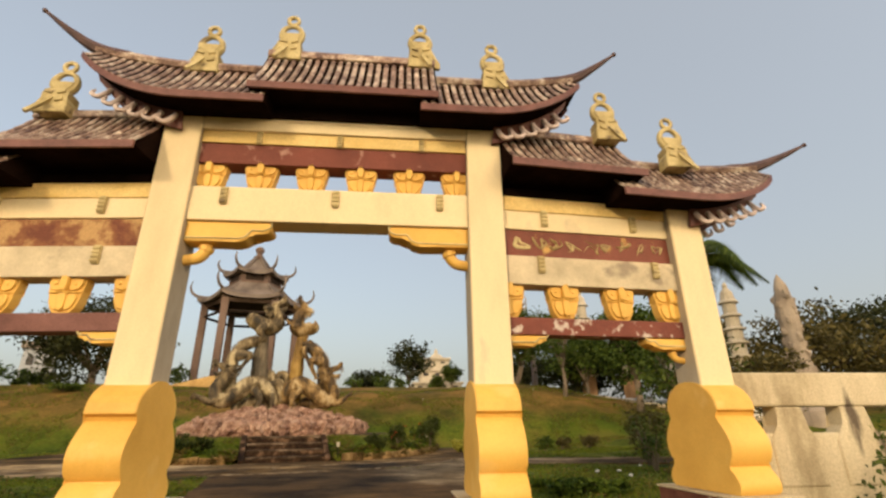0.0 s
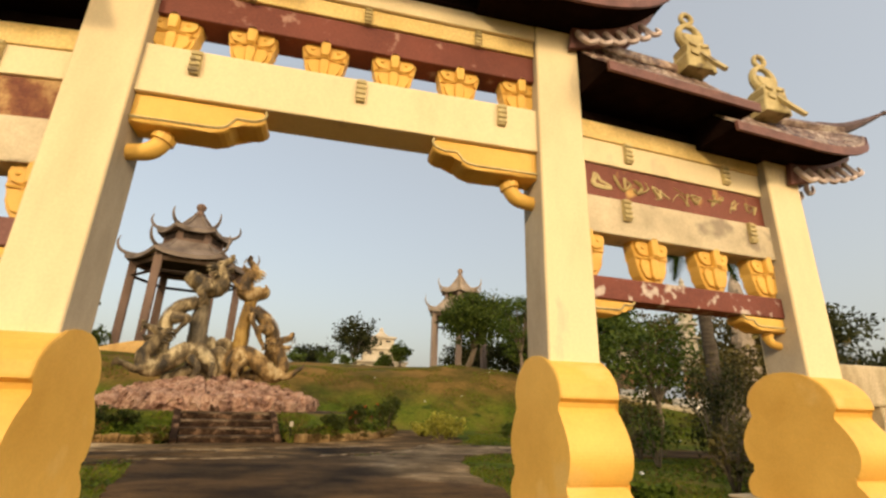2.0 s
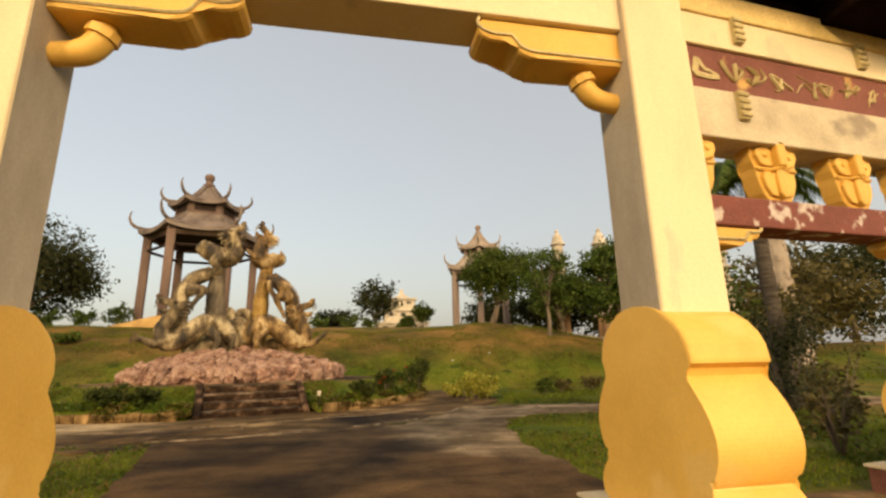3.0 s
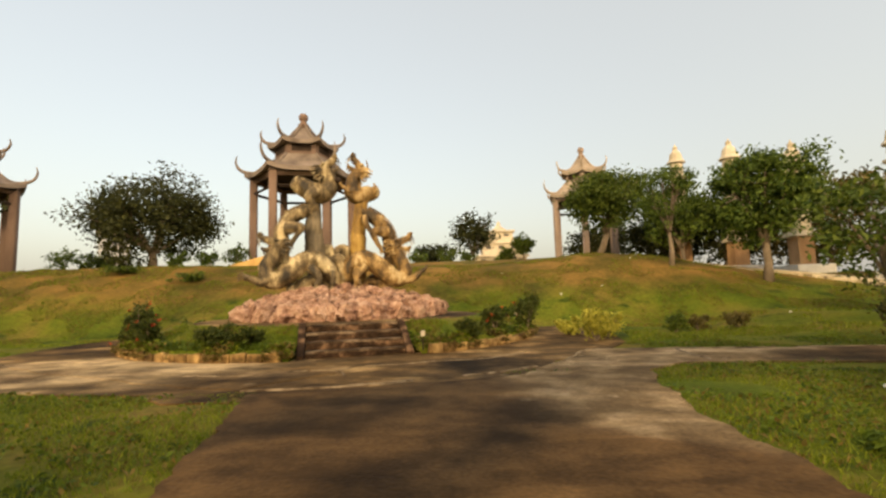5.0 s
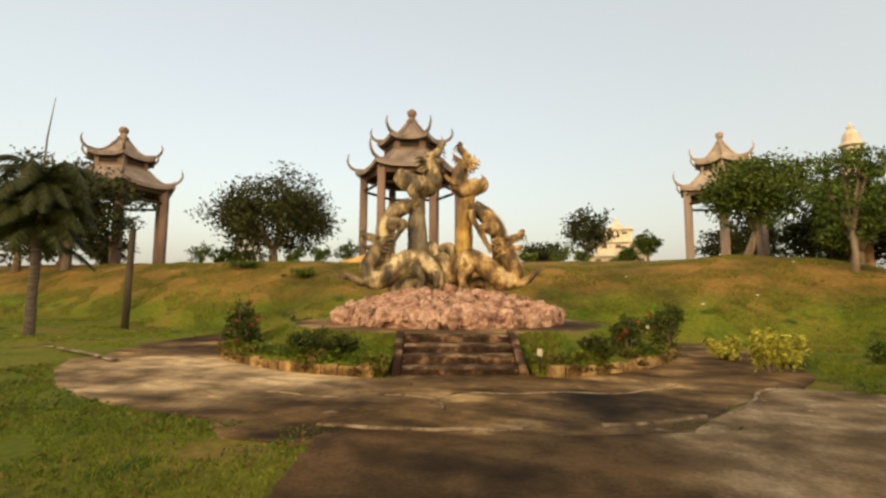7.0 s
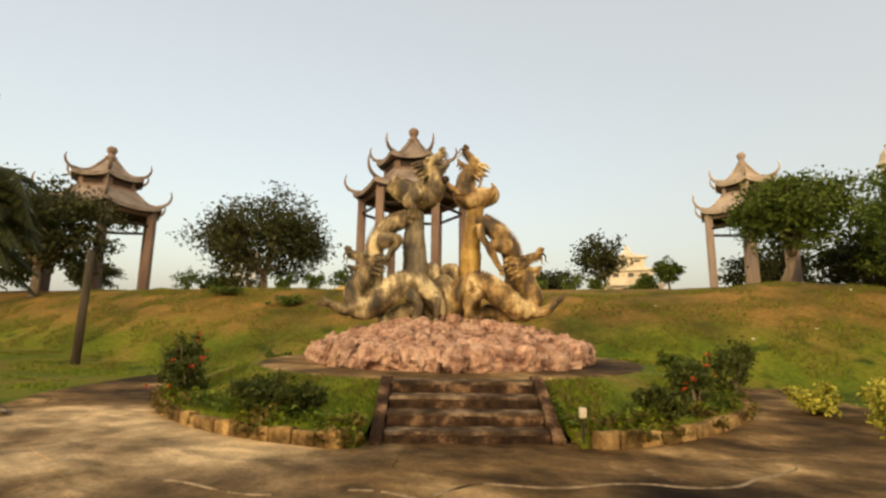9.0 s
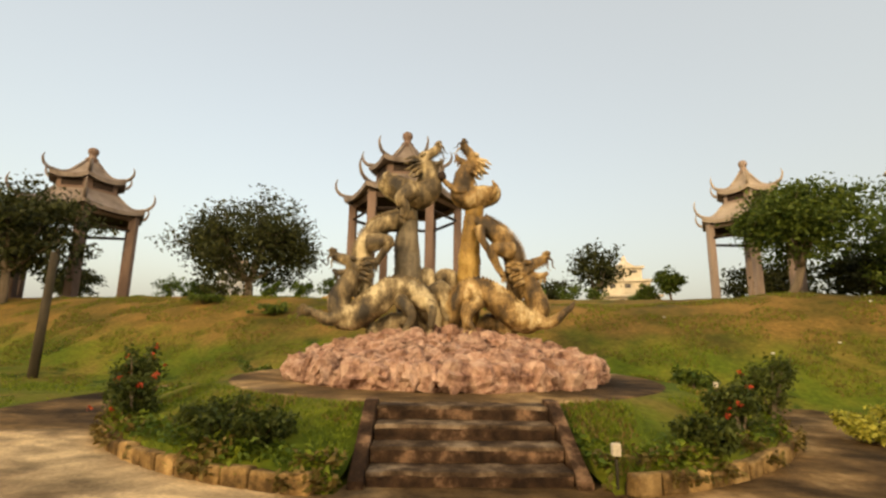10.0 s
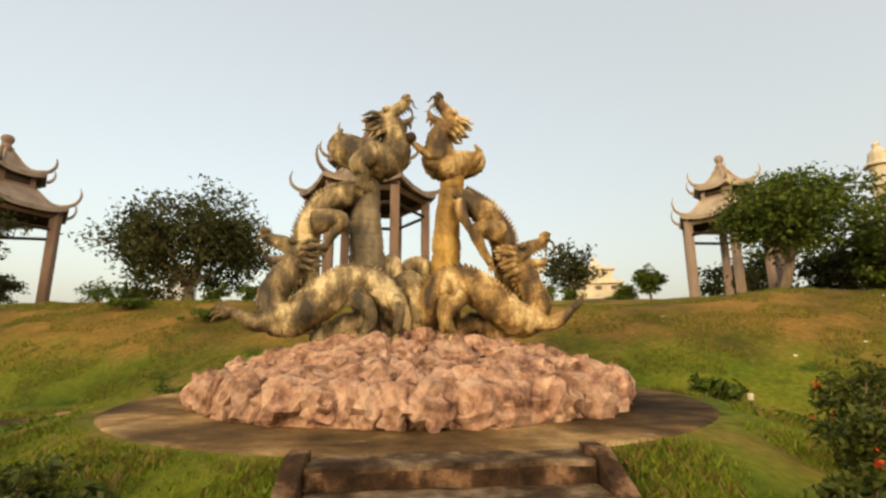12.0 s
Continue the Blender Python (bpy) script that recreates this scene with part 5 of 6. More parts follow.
def pavilion_stairs():
    """The sunlit ochre cheek wall and steps that climb to the pavilion behind the dragons."""
    root = thing("pavilion_stairs", "ochre plastered cheek wall with stone steps below the pavilion", "stairs", pose(-16.2, 40.2, 3.4, 0, 0, -4))
    for y in (-0.15, 1.9):
        bm = bmesh.new()
        prism(bm, [(-2.2, -0.3), (-2.2, 0.62), (-1.6, 0.80), (1.4, 1.52), (2.4, 1.56), (2.4, -0.3)], y, y + 0.3, "y", 0.04)
        part("cheek_wall", bm, OCHRE_WALL, root, "ochre plastered sloping wall")
    for k in range(6):
        part("step", boxed(-2.0 + 0.62 * k, 2.3, 0.15, 1.9, -0.2 + 0.2 * k, 0.2 * k + 0.2, 0.015), PAV_STONE, root)


OCHRE_WALL = material("ochre_plaster", [(0.34, (0.34, 0.20, 0.07)), (0.6, (0.55, 0.36, 0.14))], 0.9, rough=0.8, bump=0.15, spots=((0.25, 0.17, 0.09), 0.04, 1.8))
pavilion_stairs()


# ---------------------------------------------------------------- plants
def tree(name, x, y, height, crown_r, crown_z, leaf, label, seed, trunk=0.16, n=5200, size=0.17, flat=0.8, fork=0.35, lean=(0, 0), z=None, wind=0.0):
    rng = np.random.default_rng(seed)
    rnd = random.Random(seed)
    root = thing(name, label, "tree", pose(x, y, (hill(x, y) if z is None else z) - 0.1))
    bm = bmesh.new()
    top = Vector((lean[0], lean[1], height * fork))
    tube(bm, [Vector((0, 0, 0)), top * 0.5 + Vector((0.08, 0, 0)), top], [trunk * 1.35, trunk, trunk * 0.85], 9)
    tips = []
    limbs = 9
    centre = Vector((lean[0], lean[1], crown_z))
    for k in range(limbs):
        a = 2 * math.pi * k / limbs + rnd.uniform(-0.3, 0.3)
        e = rnd.uniform(-0.2, 0.95)
        d = Vector((math.cos(a) * math.cos(e), math.sin(a) * math.cos(e), math.sin(e) * flat))
        end = centre + d * crown_r * rnd.uniform(0.6, 0.85)
        mid = top.lerp(end, 0.5) + Vector((0, 0, rnd.uniform(-0.1, 0.25) * crown_r * 0.5))
        swept(bm, [top * 0.9, mid, end], [trunk * 0.6, trunk * 0.35, trunk * 0.1], 6, 4)
        tips.append(end)
        for q in range(4):
            d2 = Vector((rnd.gauss(0, 1), rnd.gauss(0, 1), rnd.gauss(0.1, 0.8))).normalized()
            tip = mid.lerp(end, rnd.uniform(0.3, 1.0)) + d2 * crown_r * rnd.uniform(0.2, 0.42)
            tube(bm, [mid.lerp(end, 0.4), tip], [trunk * 0.18, trunk * 0.05], 5)
            tips.append(tip)
    part("trunk", bm, BARK, root, "forked trunk with limbs", smooth=True)
    clumps = []
    for k in range(85):
        d = rng.normal(size=3)
        d /= np.linalg.norm(d)
        r = crown_r * rng.uniform(0.45, 1.0) ** 0.6
        p = np.array([d[0] * r + lean[0], d[1] * r + lean[1], crown_z + d[2] * r * flat])
        r2 = 1 + 0.5 * noise.noise(Vector(d) * 2.0 + Vector((seed, 0, 0)))
        p = np.array([lean[0], lean[1], crown_z]) + (p - np.array([lean[0], lean[1], crown_z])) * r2
        clumps.append(p)
    clumps += [np.array(t) for t in tips]
    clumps = np.array(clumps)
    pick = rng.integers(0, len(clumps), n)
    off = rng.normal(size=(n, 3)) * crown_r * np.array([0.13, 0.13, 0.085])
    pts = clumps[pick] + off
    pts[:, 0] += wind * np.maximum(0, pts[:, 2] - crown_z) * 0.4
    me = leaf_mesh("crown", leaves(pts, 0.6, size, 0.4, rng), leaf)
    crown = new("crown", me)
    crown.parent = root
    return root


def shrub(name, x, y, r, h, leaf, label, seed, n=900, size=0.055, flowers=0, z=None, blossom=None, category="shrub"):
    rng = np.random.default_rng(seed)
    rnd = random.Random(seed)
    root = thing(name, label, category, pose(x, y, z if z is not None else hill(x, y)))
    bm = bmesh.new()
    ends = []
    for k in range(9):
        a = rnd.uniform(0, 6.3)
        e = Vector((math.cos(a) * r * rnd.uniform(0.3, 0.9), math.sin(a) * r * rnd.uniform(0.3, 0.9), h * rnd.uniform(0.55, 1.0)))
        tube(bm, [Vector((0, 0, -0.1)), e * 0.5 + Vector((0, 0, 0.08 * h)), e], [0.022, 0.016, 0.006], 5)
        ends.append(e)
    part("stem", bm, BARK, root)
    clumps = np.array([list(e) for e in ends] + [[rng.normal() * r * 0.36, rng.normal() * r * 0.36, h * rng.uniform(0.2, 0.8)] for _ in range(22)])
    pts = clumps[rng.integers(0, len(clumps), n)] + rng.normal(size=(n, 3)) * np.array([r * 0.13, r * 0.13, h * 0.08])
    pts[:, 2] = np.maximum(pts[:, 2], 0.02)
    ob = new("foliage", leaf_mesh("foliage", leaves(pts, 0.7, size, 0.4, rng), leaf))
    ob.parent = root
    if flowers:
        pf = clumps[rng.integers(0, len(clumps), flowers)] + rng.normal(size=(flowers, 3)) * np.array([r * 0.24, r * 0.24, h * 0.14])
        pf[:, 2] = np.maximum(pf[:, 2] + h * 0.05, 0.1)
        ff = np.repeat(pf, 7, axis=0) + rng.normal(size=(flowers * 7, 3)) * 0.025
        ob = new("blossoms", leaf_mesh("blossoms", leaves(ff, 0.3, 0.028, 0.3, rng, 0.8), blossom or FLOWER))
        ob.parent = root
        tagged(ob, "red flower heads")
    return root


def palm(name, x, y, height, label, seed, frond=2.2, count=16, radius=0.14, spear=0.0, mat=None, z=None, skirt=0.0):
    rnd = random.Random(seed)
    root = thing(name, label, "palm tree", pose(x, y, (hill(x, y) if z is None else z) - 0.05))
    bm = bmesh.new()
    n = 18
    tube(bm, [(0.02 * math.sin(k), 0, height * k / n) for k in range(n + 1)], [radius * (1.25 - 0.35 * k / n) * (1.05 if k % 2 else 0.97) for k in range(n + 1)], 10)
    part("trunk", bm, PALM_BARK, root, "grey ringed palm trunk", smooth=True)
    for k in range(count):
        a = 2.4 * k + rnd.uniform(-0.2, 0.2)
        lift = rnd.uniform(-0.55, 1.1)
        d = Vector((math.cos(a), math.sin(a), 0))
        crown = Vector((0, 0, height * (1 - skirt * (k / count) ** 1.5)))
        pts = [crown, crown + d * frond * 0.3 + Vector((0, 0, frond * 0.32 * lift)), crown + d * frond * 0.65 + Vector((0, 0, frond * (0.42 * lift - 0.12))), crown + d * frond * 0.95 + Vector((0, 0, frond * (0.30 * lift - 0.5)))]
        curve = spline(pts, 7)
        bm = bmesh.new()
        tube(bm, curve, [0.03 * (1 - i / len(curve)) + 0.006 for i in range(len(curve))], 5)
        for i in range(2, len(curve)):
            t = (curve[i] - curve[i - 1]).normalized()
            s = t.cross(Vector((0, 0, 1))).normalized()
            long = frond * 0.30 * math.sin(math.pi * (0.12 + 0.85 * i / len(curve)))
            for sg in (-1, 1):
                for sub in (0.0, 0.33, 0.66):
                    b = curve[i - 1].lerp(curve[i], sub)
                    e = b + s * sg * long * 0.75 + t * long * 0.45 - Vector((0, 0, long * rnd.uniform(0.35, 0.75)))
                    w = t * 0.035
                    bm.faces.new([bm.verts.new(p) for p in (b - w, b + w, e)])
        part("frond", bm, mat or MID_LEAF, root)
    if spear:
        bm = bmesh.new()
        tube(bm, [(0, 0, height), (0.05, 0, height + spear * 0.5), (0.3, 0, height + spear)], [0.04, 0.03, 0.008], 5)
        part("spear_leaf", bm, BROWN_LEAF, root, "dry upright leaf spear")


tree("broad_tree", -24.6, 42.0, 7.4, 4.5, 3.9, DARK_LEAF, "broad dark-green tree on the crest of the bank", 3, 0.3, 15000, 0.15, 0.72, 0.20)
tree("broad_tree", 10.3, 42.0, 7.4, 3.3, 4.7, MID_LEAF, "wind-swept green tree before a pale pavilion", 5, 0.24, 12500, 0.13, 0.68, 0.28, lean=(0.8, 0), wind=0.6)
tree("broad_tree", 11.4, 32.4, 6.2, 1.55, 3.9, SUNNY_LEAF, "thin tree with brown-green leaves on the bank", 8, 0.13, 4800, 0.09, 1.35, 0.32, wind=0.3)
tree("broad_tree", 17.3, 43.0, 6.5, 2.4, 4.4, MID_LEAF, "dense dark tree among the shrines", 33, 0.16, 4800, 0.13, 1.0, 0.3)
tree("broad_tree", 15.9, 31.1, 7.4, 2.9, 4.9, SUNNY_LEAF, "tall full green tree beside the hill path", 9, 0.2, 13000, 0.13, 0.9, 0.3, wind=0.45)
tree("broad_tree", 18.0, 47.5, 7.0, 3.4, 3.4, DARK_LEAF, "dark spreading tree behind the pavilion", 12, 0.2, 5200, 0.2, 0.8, 0.3)
tree("broad_tree", 22.5, 46.0, 7.0, 3.8, 3.8, DARK_LEAF, "dark spreading tree behind the pavilion", 13, 0.2, 5200, 0.2, 0.8, 0.3)
tree("broad_tree", 15.5, 57.0, 7.0, 3.4, 3.0, DARK_LEAF, "dark low tree behind the pavilion", 14, 0.2, 4200, 0.2, 0.8, 0.3)
tree("broad_tree", -35.8, 33.6, 8.0, 3.8, 4.6, DARK_LEAF, "dusky dark tree hiding part of a pavilion", 15, 0.24, 9000, 0.17, 0.85, 0.28)
tree("broad_tree", -39.5, 33.0, 8.0, 3.6, 4.0, DARK_LEAF, "dark tree beside the pavilion", 16, 0.22, 5200, 0.18, 0.85, 0.28)
tree("broad_tree", -51.2, 49.8, 4.6, 2.1, 2.5, DARK_LEAF, "low dark tree behind the pavilion", 17, 0.18, 3600, 0.18, 0.9, 0.28)
tree("small_tree", 1.8, 64.5, 8.0, 2.7, 5.2, DARK_LEAF, "small open-crowned tree before the tiered building", 21, 0.16, 2600, 0.2, 0.9, 0.3)
tree("small_tree", -3.2, 62.0, 4.0, 2.4, 2.2, DARK_LEAF, "low spreading bush-like tree on the crest", 22, 0.14, 1800, 0.2, 0.6, 0.3)
tree("topiary_tree", 5.6, 48.9, 2.6, 1.0, 1.85, MID_LEAF, "small round clipped tree on the crest", 23, 0.09, 2200, 0.11, 0.85, 0.4)
tree("topiary_tree", 4.3, 50.0, 1.6, 0.8, 1.0, MID_LEAF, "small round clipped tree on the crest", 24, 0.07, 1200, 0.11, 0.85, 0.4)
tree("broad_tree", 26.5, 40.0, 8.0, 4.5, 4.2, BROWN_LEAF, "brownish tree beyond the stone shrines", 25, 0.2, 5200, 0.2, 0.8, 0.3)
tree("broad_tree", 30.0, 32.0, 8.0, 4.6, 4.0, BROWN_LEAF, "brownish tree beyond the stone shrines", 26, 0.2, 5200, 0.2, 0.8, 0.3)
tree("broad_tree", 40.0, 36.0, 9.0, 5.0, 5.0, DARK_LEAF, "dark green tree beyond the balustrade", 27, 0.22, 5200, 0.22, 0.8, 0.3)
tree("broad_tree", 18.2, 22.5, 4.0, 1.8, 2.4, BROWN_LEAF, "brown-green tree on the lawn", 28, 0.13, 2200, 0.13, 0.9, 0.3)
tree("broad_tree", 13.0, 21.0, 5.0, 2.2, 3.0, MID_LEAF, "small green tree on the lawn", 29, 0.12, 1700, 0.13, 0.9, 0.3)
tree("broad_tree", 24.0, 19.0, 3.6, 2.2, 2.3, DARK_LEAF, "dark green tree beyond the balustrade", 30, 0.13, 3800, 0.15, 0.9, 0.3)
palm("palm", 9.7, 14.0, 6.3, "tall grey palm beside the gate", 2, 2.0, 15, 0.17, z=0)
palm("palm", -20.7, 21.0, 6.1, "dark bushy palm with a skirt of hanging fronds", 6, 2.0, 60, 0.15, 3.2, DARK_LEAF, z=0.1, skirt=0.38)
for k, (x, y, s) in enumerate(((-31, 43.5, 1.0), (-29.3, 43, 0.8), (-20.5, 42.5, 0.9), (-18.8, 43.5, 1.2), (-22.5, 41.5, 0.8), (-27, 41.3, 0.8), (-33.5, 44, 1.3), (-1.5, 52, 1.3), (-4.2, 50, 1.0), (0.5, 50, 0.9), (4.2, 55, 1.0))):
    shrub("crest_shrub", x, y, 1.0 * s, 1.5 * s, MID_LEAF if k % 2 else SUNNY_LEAF, "small green shrub along the crest of the bank", 60 + k, 520, 0.13)

bed_plants = [(-10.35, 19.2, 0.52, 1.15, BED_LEAF, 15, "dark green shrub with red flowers in the bed"), (-9.6, 18.55, 0.42, 0.7, BED_LEAF, 8, "dark green shrub with red flowers in the bed"),
              (-7.25, 17.6, 0.55, 0.58, BED_LEAF, 0, "low spreading green shrub in the bed"), (-6.45, 17.45, 0.5, 0.5, BED_LEAF, 0, "low spreading green shrub in the bed"),
              (-0.75, 18.95, 0.45, 0.5, BED_LEAF, 0, "low green shrub in the bed"), (0.1, 20.1, 0.42, 0.75, BED_LEAF, 7, "dark green shrub with red flowers in the bed"),
              (1.5, 22.6, 0.6, 1.15, BED_LEAF, 4, "tall green shrub with a few red flowers")]
for k, (x, y, r, h, leaf, fl, label) in enumerate(bed_plants):
    shrub("bed_shrub", x, y, r, h, leaf, label, 80 + k, 2200, 0.042, fl, z=0.3)
lawn_plants = [(3.1, 19.85, 0.45, 0.95, LIME_LEAF, "bright yellow-green croton shrub beside the path"), (2.9, 22.3, 0.5, 0.6, LIME_LEAF, "yellow-green shrub beside the path"),
               (3.9, 21.3, 0.55, 0.7, LIME_LEAF, "yellow-green shrub beside the path"), (6.6, 22.3, 0.45, 0.6, MID_LEAF, "small green shrub on the lawn"), (7.6, 22.6, 0.4, 0.5, BROWN_LEAF, "small olive shrub on the lawn"),
               (8.6, 22.0, 0.45, 0.55, BROWN_LEAF, "small olive shrub on the lawn"), (1.4, 27.5, 0.7, 0.7, MID_LEAF, "small green shrub at the foot of the bank"), (-12.6, 26.5, 0.8, 0.7, MID_LEAF, "small green shrub at the foot of the bank"),
               (-16.5, 33.0, 0.9, 0.6, MID_LEAF, "low dark shrub on the bank"), (-21.0, 33.5, 1.1, 0.5, MID_LEAF, "low dark shrub on the bank"), (2.75, 8.7, 0.3, 0.2, WEED_LEAF, "rank green weeds at the path's edge"), (3.1, 9.2, 0.35, 0.2, WEED_LEAF, "rank green weeds at the path's edge"), (2.6, 9.8, 0.22, 0.13, WEED_LEAF, "rank green weeds at the path's edge"), (3.5, 8.8, 0.4, 0.22, WEED_LEAF, "rank green weeds at the path's edge"),
               (5.9, 5.6, 0.5, 1.0, MID_LEAF, "wiry weeds at the foot of the balustrade"), (7.0, 5.5, 0.5, 1.1, MID_LEAF, "wiry weeds at the foot of the balustrade"), (5.4, 9.2, 0.5, 1.0, BROWN_LEAF, "thin straggly shrub behind the gate"), (7.4, 10.8, 0.55, 1.5, BROWN_LEAF, "thin straggly shrub behind the gate"), (6.4, 12.4, 0.6, 1.2, MID_LEAF, "thin straggly shrub behind the gate"), (8.2, 12.6, 0.9, 2.3, DARK_LEAF, "tall straggly dark bush behind the gate"), (9.4, 13.2, 1.0, 2.6, BROWN_LEAF, "tall straggly brown bush behind the gate"), (10.8, 15.2, 1.1, 2.4, DARK_LEAF, "tall straggly dark bush behind the gate"), (7.2, 14.2, 0.8, 1.7, BROWN_LEAF, "straggly brown bush behind the gate")]
for k, (x, y, r, h, leaf, label) in enumerate(lawn_plants):
    shrub("lawn_shrub", x, y, r, h, leaf, label, 120 + k, (2400 if "yellow" in label else 1300 if h > 1.6 else 420 if "straggly" in label or "wiry" in label else 1100) if y < 25 else 700, 0.05 if y < 25 else 0.1)


def on_paving(x, y):
    r = math.hypot(x - CX, y - CY)
    if r < (10.5 if y > 19 else 10.95) and y < 29:
        return not (5.32 < r < 7.16) or abs((x - CX) * math.cos(YAW) + (y - CY) * math.sin(YAW)) < 1.55 and y < CY
    if -4.45 < x < 2.5 and y < 14.4 and x < (1.66 if y < 11.4 else 1.62 + (y - 11.4) * 0.26) and x > -3.3 - max(0, y - 8) * 0.22:
        return True
    if x > 1.0 and 15.3 - 0.15 * max(0, x - 3.4) < y < 17.75 - 0.14 * max(0, x - 2.4) or 1.0 < x < 3.4 and 14.3 < y < 16 and x < 2.4 + (y - 14.4) * 1.2:
        return True
    return y < 7.9


def build_grass():
    rng = np.random.default_rng(5)
    for name, leaf, count, zone, tall in (("grass", GRASS_LEAF, 75000, (-14, 10, 7.5, 22), 0.06), ("dry_grass", DRY_LEAF, 20000, (-14, 12, 7.5, 26), 0.07), ("bed_grass", GRASS_LEAF, 60000, (-13, 3, 16, 32), 0.075), ("dry_bed_grass", DRY_LEAF, 22000, (-13, 3, 16, 32), 0.10), ("bank_grass", GRASS_LEAF, 45000, (-34, 26, 20, 38), 0.11), ("dry_bank_grass", DRY_LEAF, 75000, (-34, 26, 25, 38), 0.08)):
        xs = rng.uniform(zone[0], zone[1], count)
        ys = rng.uniform(zone[2], zone[3], count)
        keep = []
        for x, y in zip(xs, ys):
            if on_paving(x, y):
                continue
            if "bed" in name and not 5.3 < math.hypot(x - CX, y - CY) < 7.16:
                continue
            if noise.noise(Vector((x * 0.6, y * 0.6, 4.0))) < (-0.25 if name == "grass" else 0.0):
                continue
            r = math.hypot(x - CX, y - CY)
            z = 0.27 + (7.18 - r) * 0.33 - 0.02 if 5.5 < r < 7.18 else hill(x, y)
            keep.append((x, y, z))
        base = np.array(keep)
        n = len(base)
        tri = []
        for k in range(3):
            a = rng.uniform(0, 6.283, n)
            w = rng.uniform(0.010, 0.022, n) * (tall / 0.10)
            h = tall * rng.uniform(0.5, 1.3, n)
            side = np.stack([np.cos(a) * w, np.sin(a) * w, np.zeros(n)], 1)
            lean = np.stack([rng.normal(0, 0.5, n) * h, rng.normal(0, 0.5, n) * h, h], 1)
            o = base + np.stack([rng.normal(0, 0.04, n), rng.normal(0, 0.04, n), np.full(n, -0.01)], 1)
            tri.append(np.stack([o - side, o + side, o + lean], 1))
        verts = np.concatenate(tri, 0).reshape(-1, 3)
        tagged(new(name, leaf_mesh(name, verts, leaf, 3)), "short uneven green grass" if "dry" not in name else "dry yellow grass among the green", "grass", kind="stuff")


build_grass()


def build_weeds():
    rng = np.random.default_rng(15)
    pts = []
    for x, y in zip(rng.uniform(-14, 9, 30000), rng.uniform(7.8, 19, 30000)):
        if on_paving(x, y) or noise.noise(Vector((x * 0.8, y * 0.8, 9.0))) < 0.0 or math.hypot(x - CX, y - CY) < 7.4:
            continue
        pts.append((x, y, hill(x, y) + rng.uniform(0.01, 0.06)))
    for name, leaf, part_of in (("weed_leaves", WEED_LEAF, 0), ("dry_weed_leaves", DRY_LEAF, 1)):
        chosen = np.array([p for i, p in enumerate(pts) if (i % 4 == 3) == bool(part_of)])
        tagged(new(name, leaf_mesh(name, leaves(chosen, 1.2, 0.035, 0.5, rng), leaf)), "low broad-leaved weeds in the lawn" if not part_of else "dead leaves lying in the lawn", "weeds", kind="stuff")


def kerb_tufts():
    """Rank grass and dead stalks that hang over the kerb of the bed and its stairs."""
    rng = np.random.default_rng(77)
    for name, leaf, n, low, high in (("kerb_grass", GRASS_LEAF, 5200, 6.75, 7.35), ("dry_kerb_grass", DRY_LEAF, 3400, 6.95, 7.5), ("bed_weeds", WEED_LEAF, 5200, 6.2, 7.2)):
        pts = []
        while len(pts) < n:
            a, r = rng.uniform(-95, 95), rng.uniform(low, high)
            if abs(r * math.sin(math.radians(a))) < 1.5 or noise.noise(Vector((a * 0.11, r * 0.8, 3.0 + low))) < -0.06:
                continue
            x, y = around(r, a)
            pts.append((x, y, (0.30 if r < 7.25 else 0.12) + rng.uniform(0.0, 0.24) * rng.uniform(0.2, 1)))
        tagged(new(name, leaf_mesh(name, leaves(np.array(pts), 1.6, 0.055, 0.35, rng), leaf)), "rank grass and weeds along the kerb of the bed", "grass", kind="stuff")


build_weeds()
kerb_tufts()


# ---------------------------------------------------------------- far buildings and small things
def stupa(x, y, height, label, wide=1.0):
    z = hill(x, y) + 0.25
    root = thing("stone_shrine", label, "shrine", pose(x, y, z), "shrines on the hill path")
    part("pedestal", boxed(-1.35 * wide, 1.35 * wide, -1.35 * wide, 1.35 * wide, -0.8, 0.42, 0.04), WHITE, root, "white plinth")
    part("shaft", boxed(-0.58 * wide, 0.58 * wide, -0.58 * wide, 0.58 * wide, 0.42, 2.3, 0.04), SHRINE, root, "sunlit tan square shaft")
    bm = bmesh.new()
    lathe(bm, [(0.62 * wide, 2.25), (1.15 * wide, 2.32), (1.15 * wide, 2.42), (0.7 * wide, 2.75), (0.7 * wide, 2.8)], 4, turn=math.pi / 4)
    part("cap", bm, PALE, root, "pale sloping cap")
    bm = bmesh.new()
    profile = [(0.6 * wide, 2.7)]
    for k in range(5):
        low, high, r = 2.8 + (height - 4.3) * k / 5, 2.8 + (height - 4.3) * (k + 1) / 5, (1.0 - 0.05 * k) * wide
        profile += [(r * 0.72, low), (r * 0.72, high - 0.3), (r * 1.05, high - 0.22), (r, high - 0.1)]
    profile += [(0.62 * wide, height - 1.45), (0.5 * wide, height - 0.9), (0.2 * wide, height - 0.55), (0.24 * wide, height - 0.35), (0.1 * wide, height - 0.2), (0, height)]
    lathe(bm, profile, 10)
    part("spire", bm, PALE, root, "pale tiered spire")


stupa(18.5, 45.3, 10.9, "pale stone shrine with a pointed spire", 0.9)
stupa(21.2, 42.2, 10.6, "pale stone shrine with a pointed spire", 0.95)
stupa(22.2, 37.0, 9.0, "pale stone shrine with a pointed spire", 0.9)
stupa(24.1, 31.6, 9.2, "pale stone shrine with a pointed spire", 0.8)


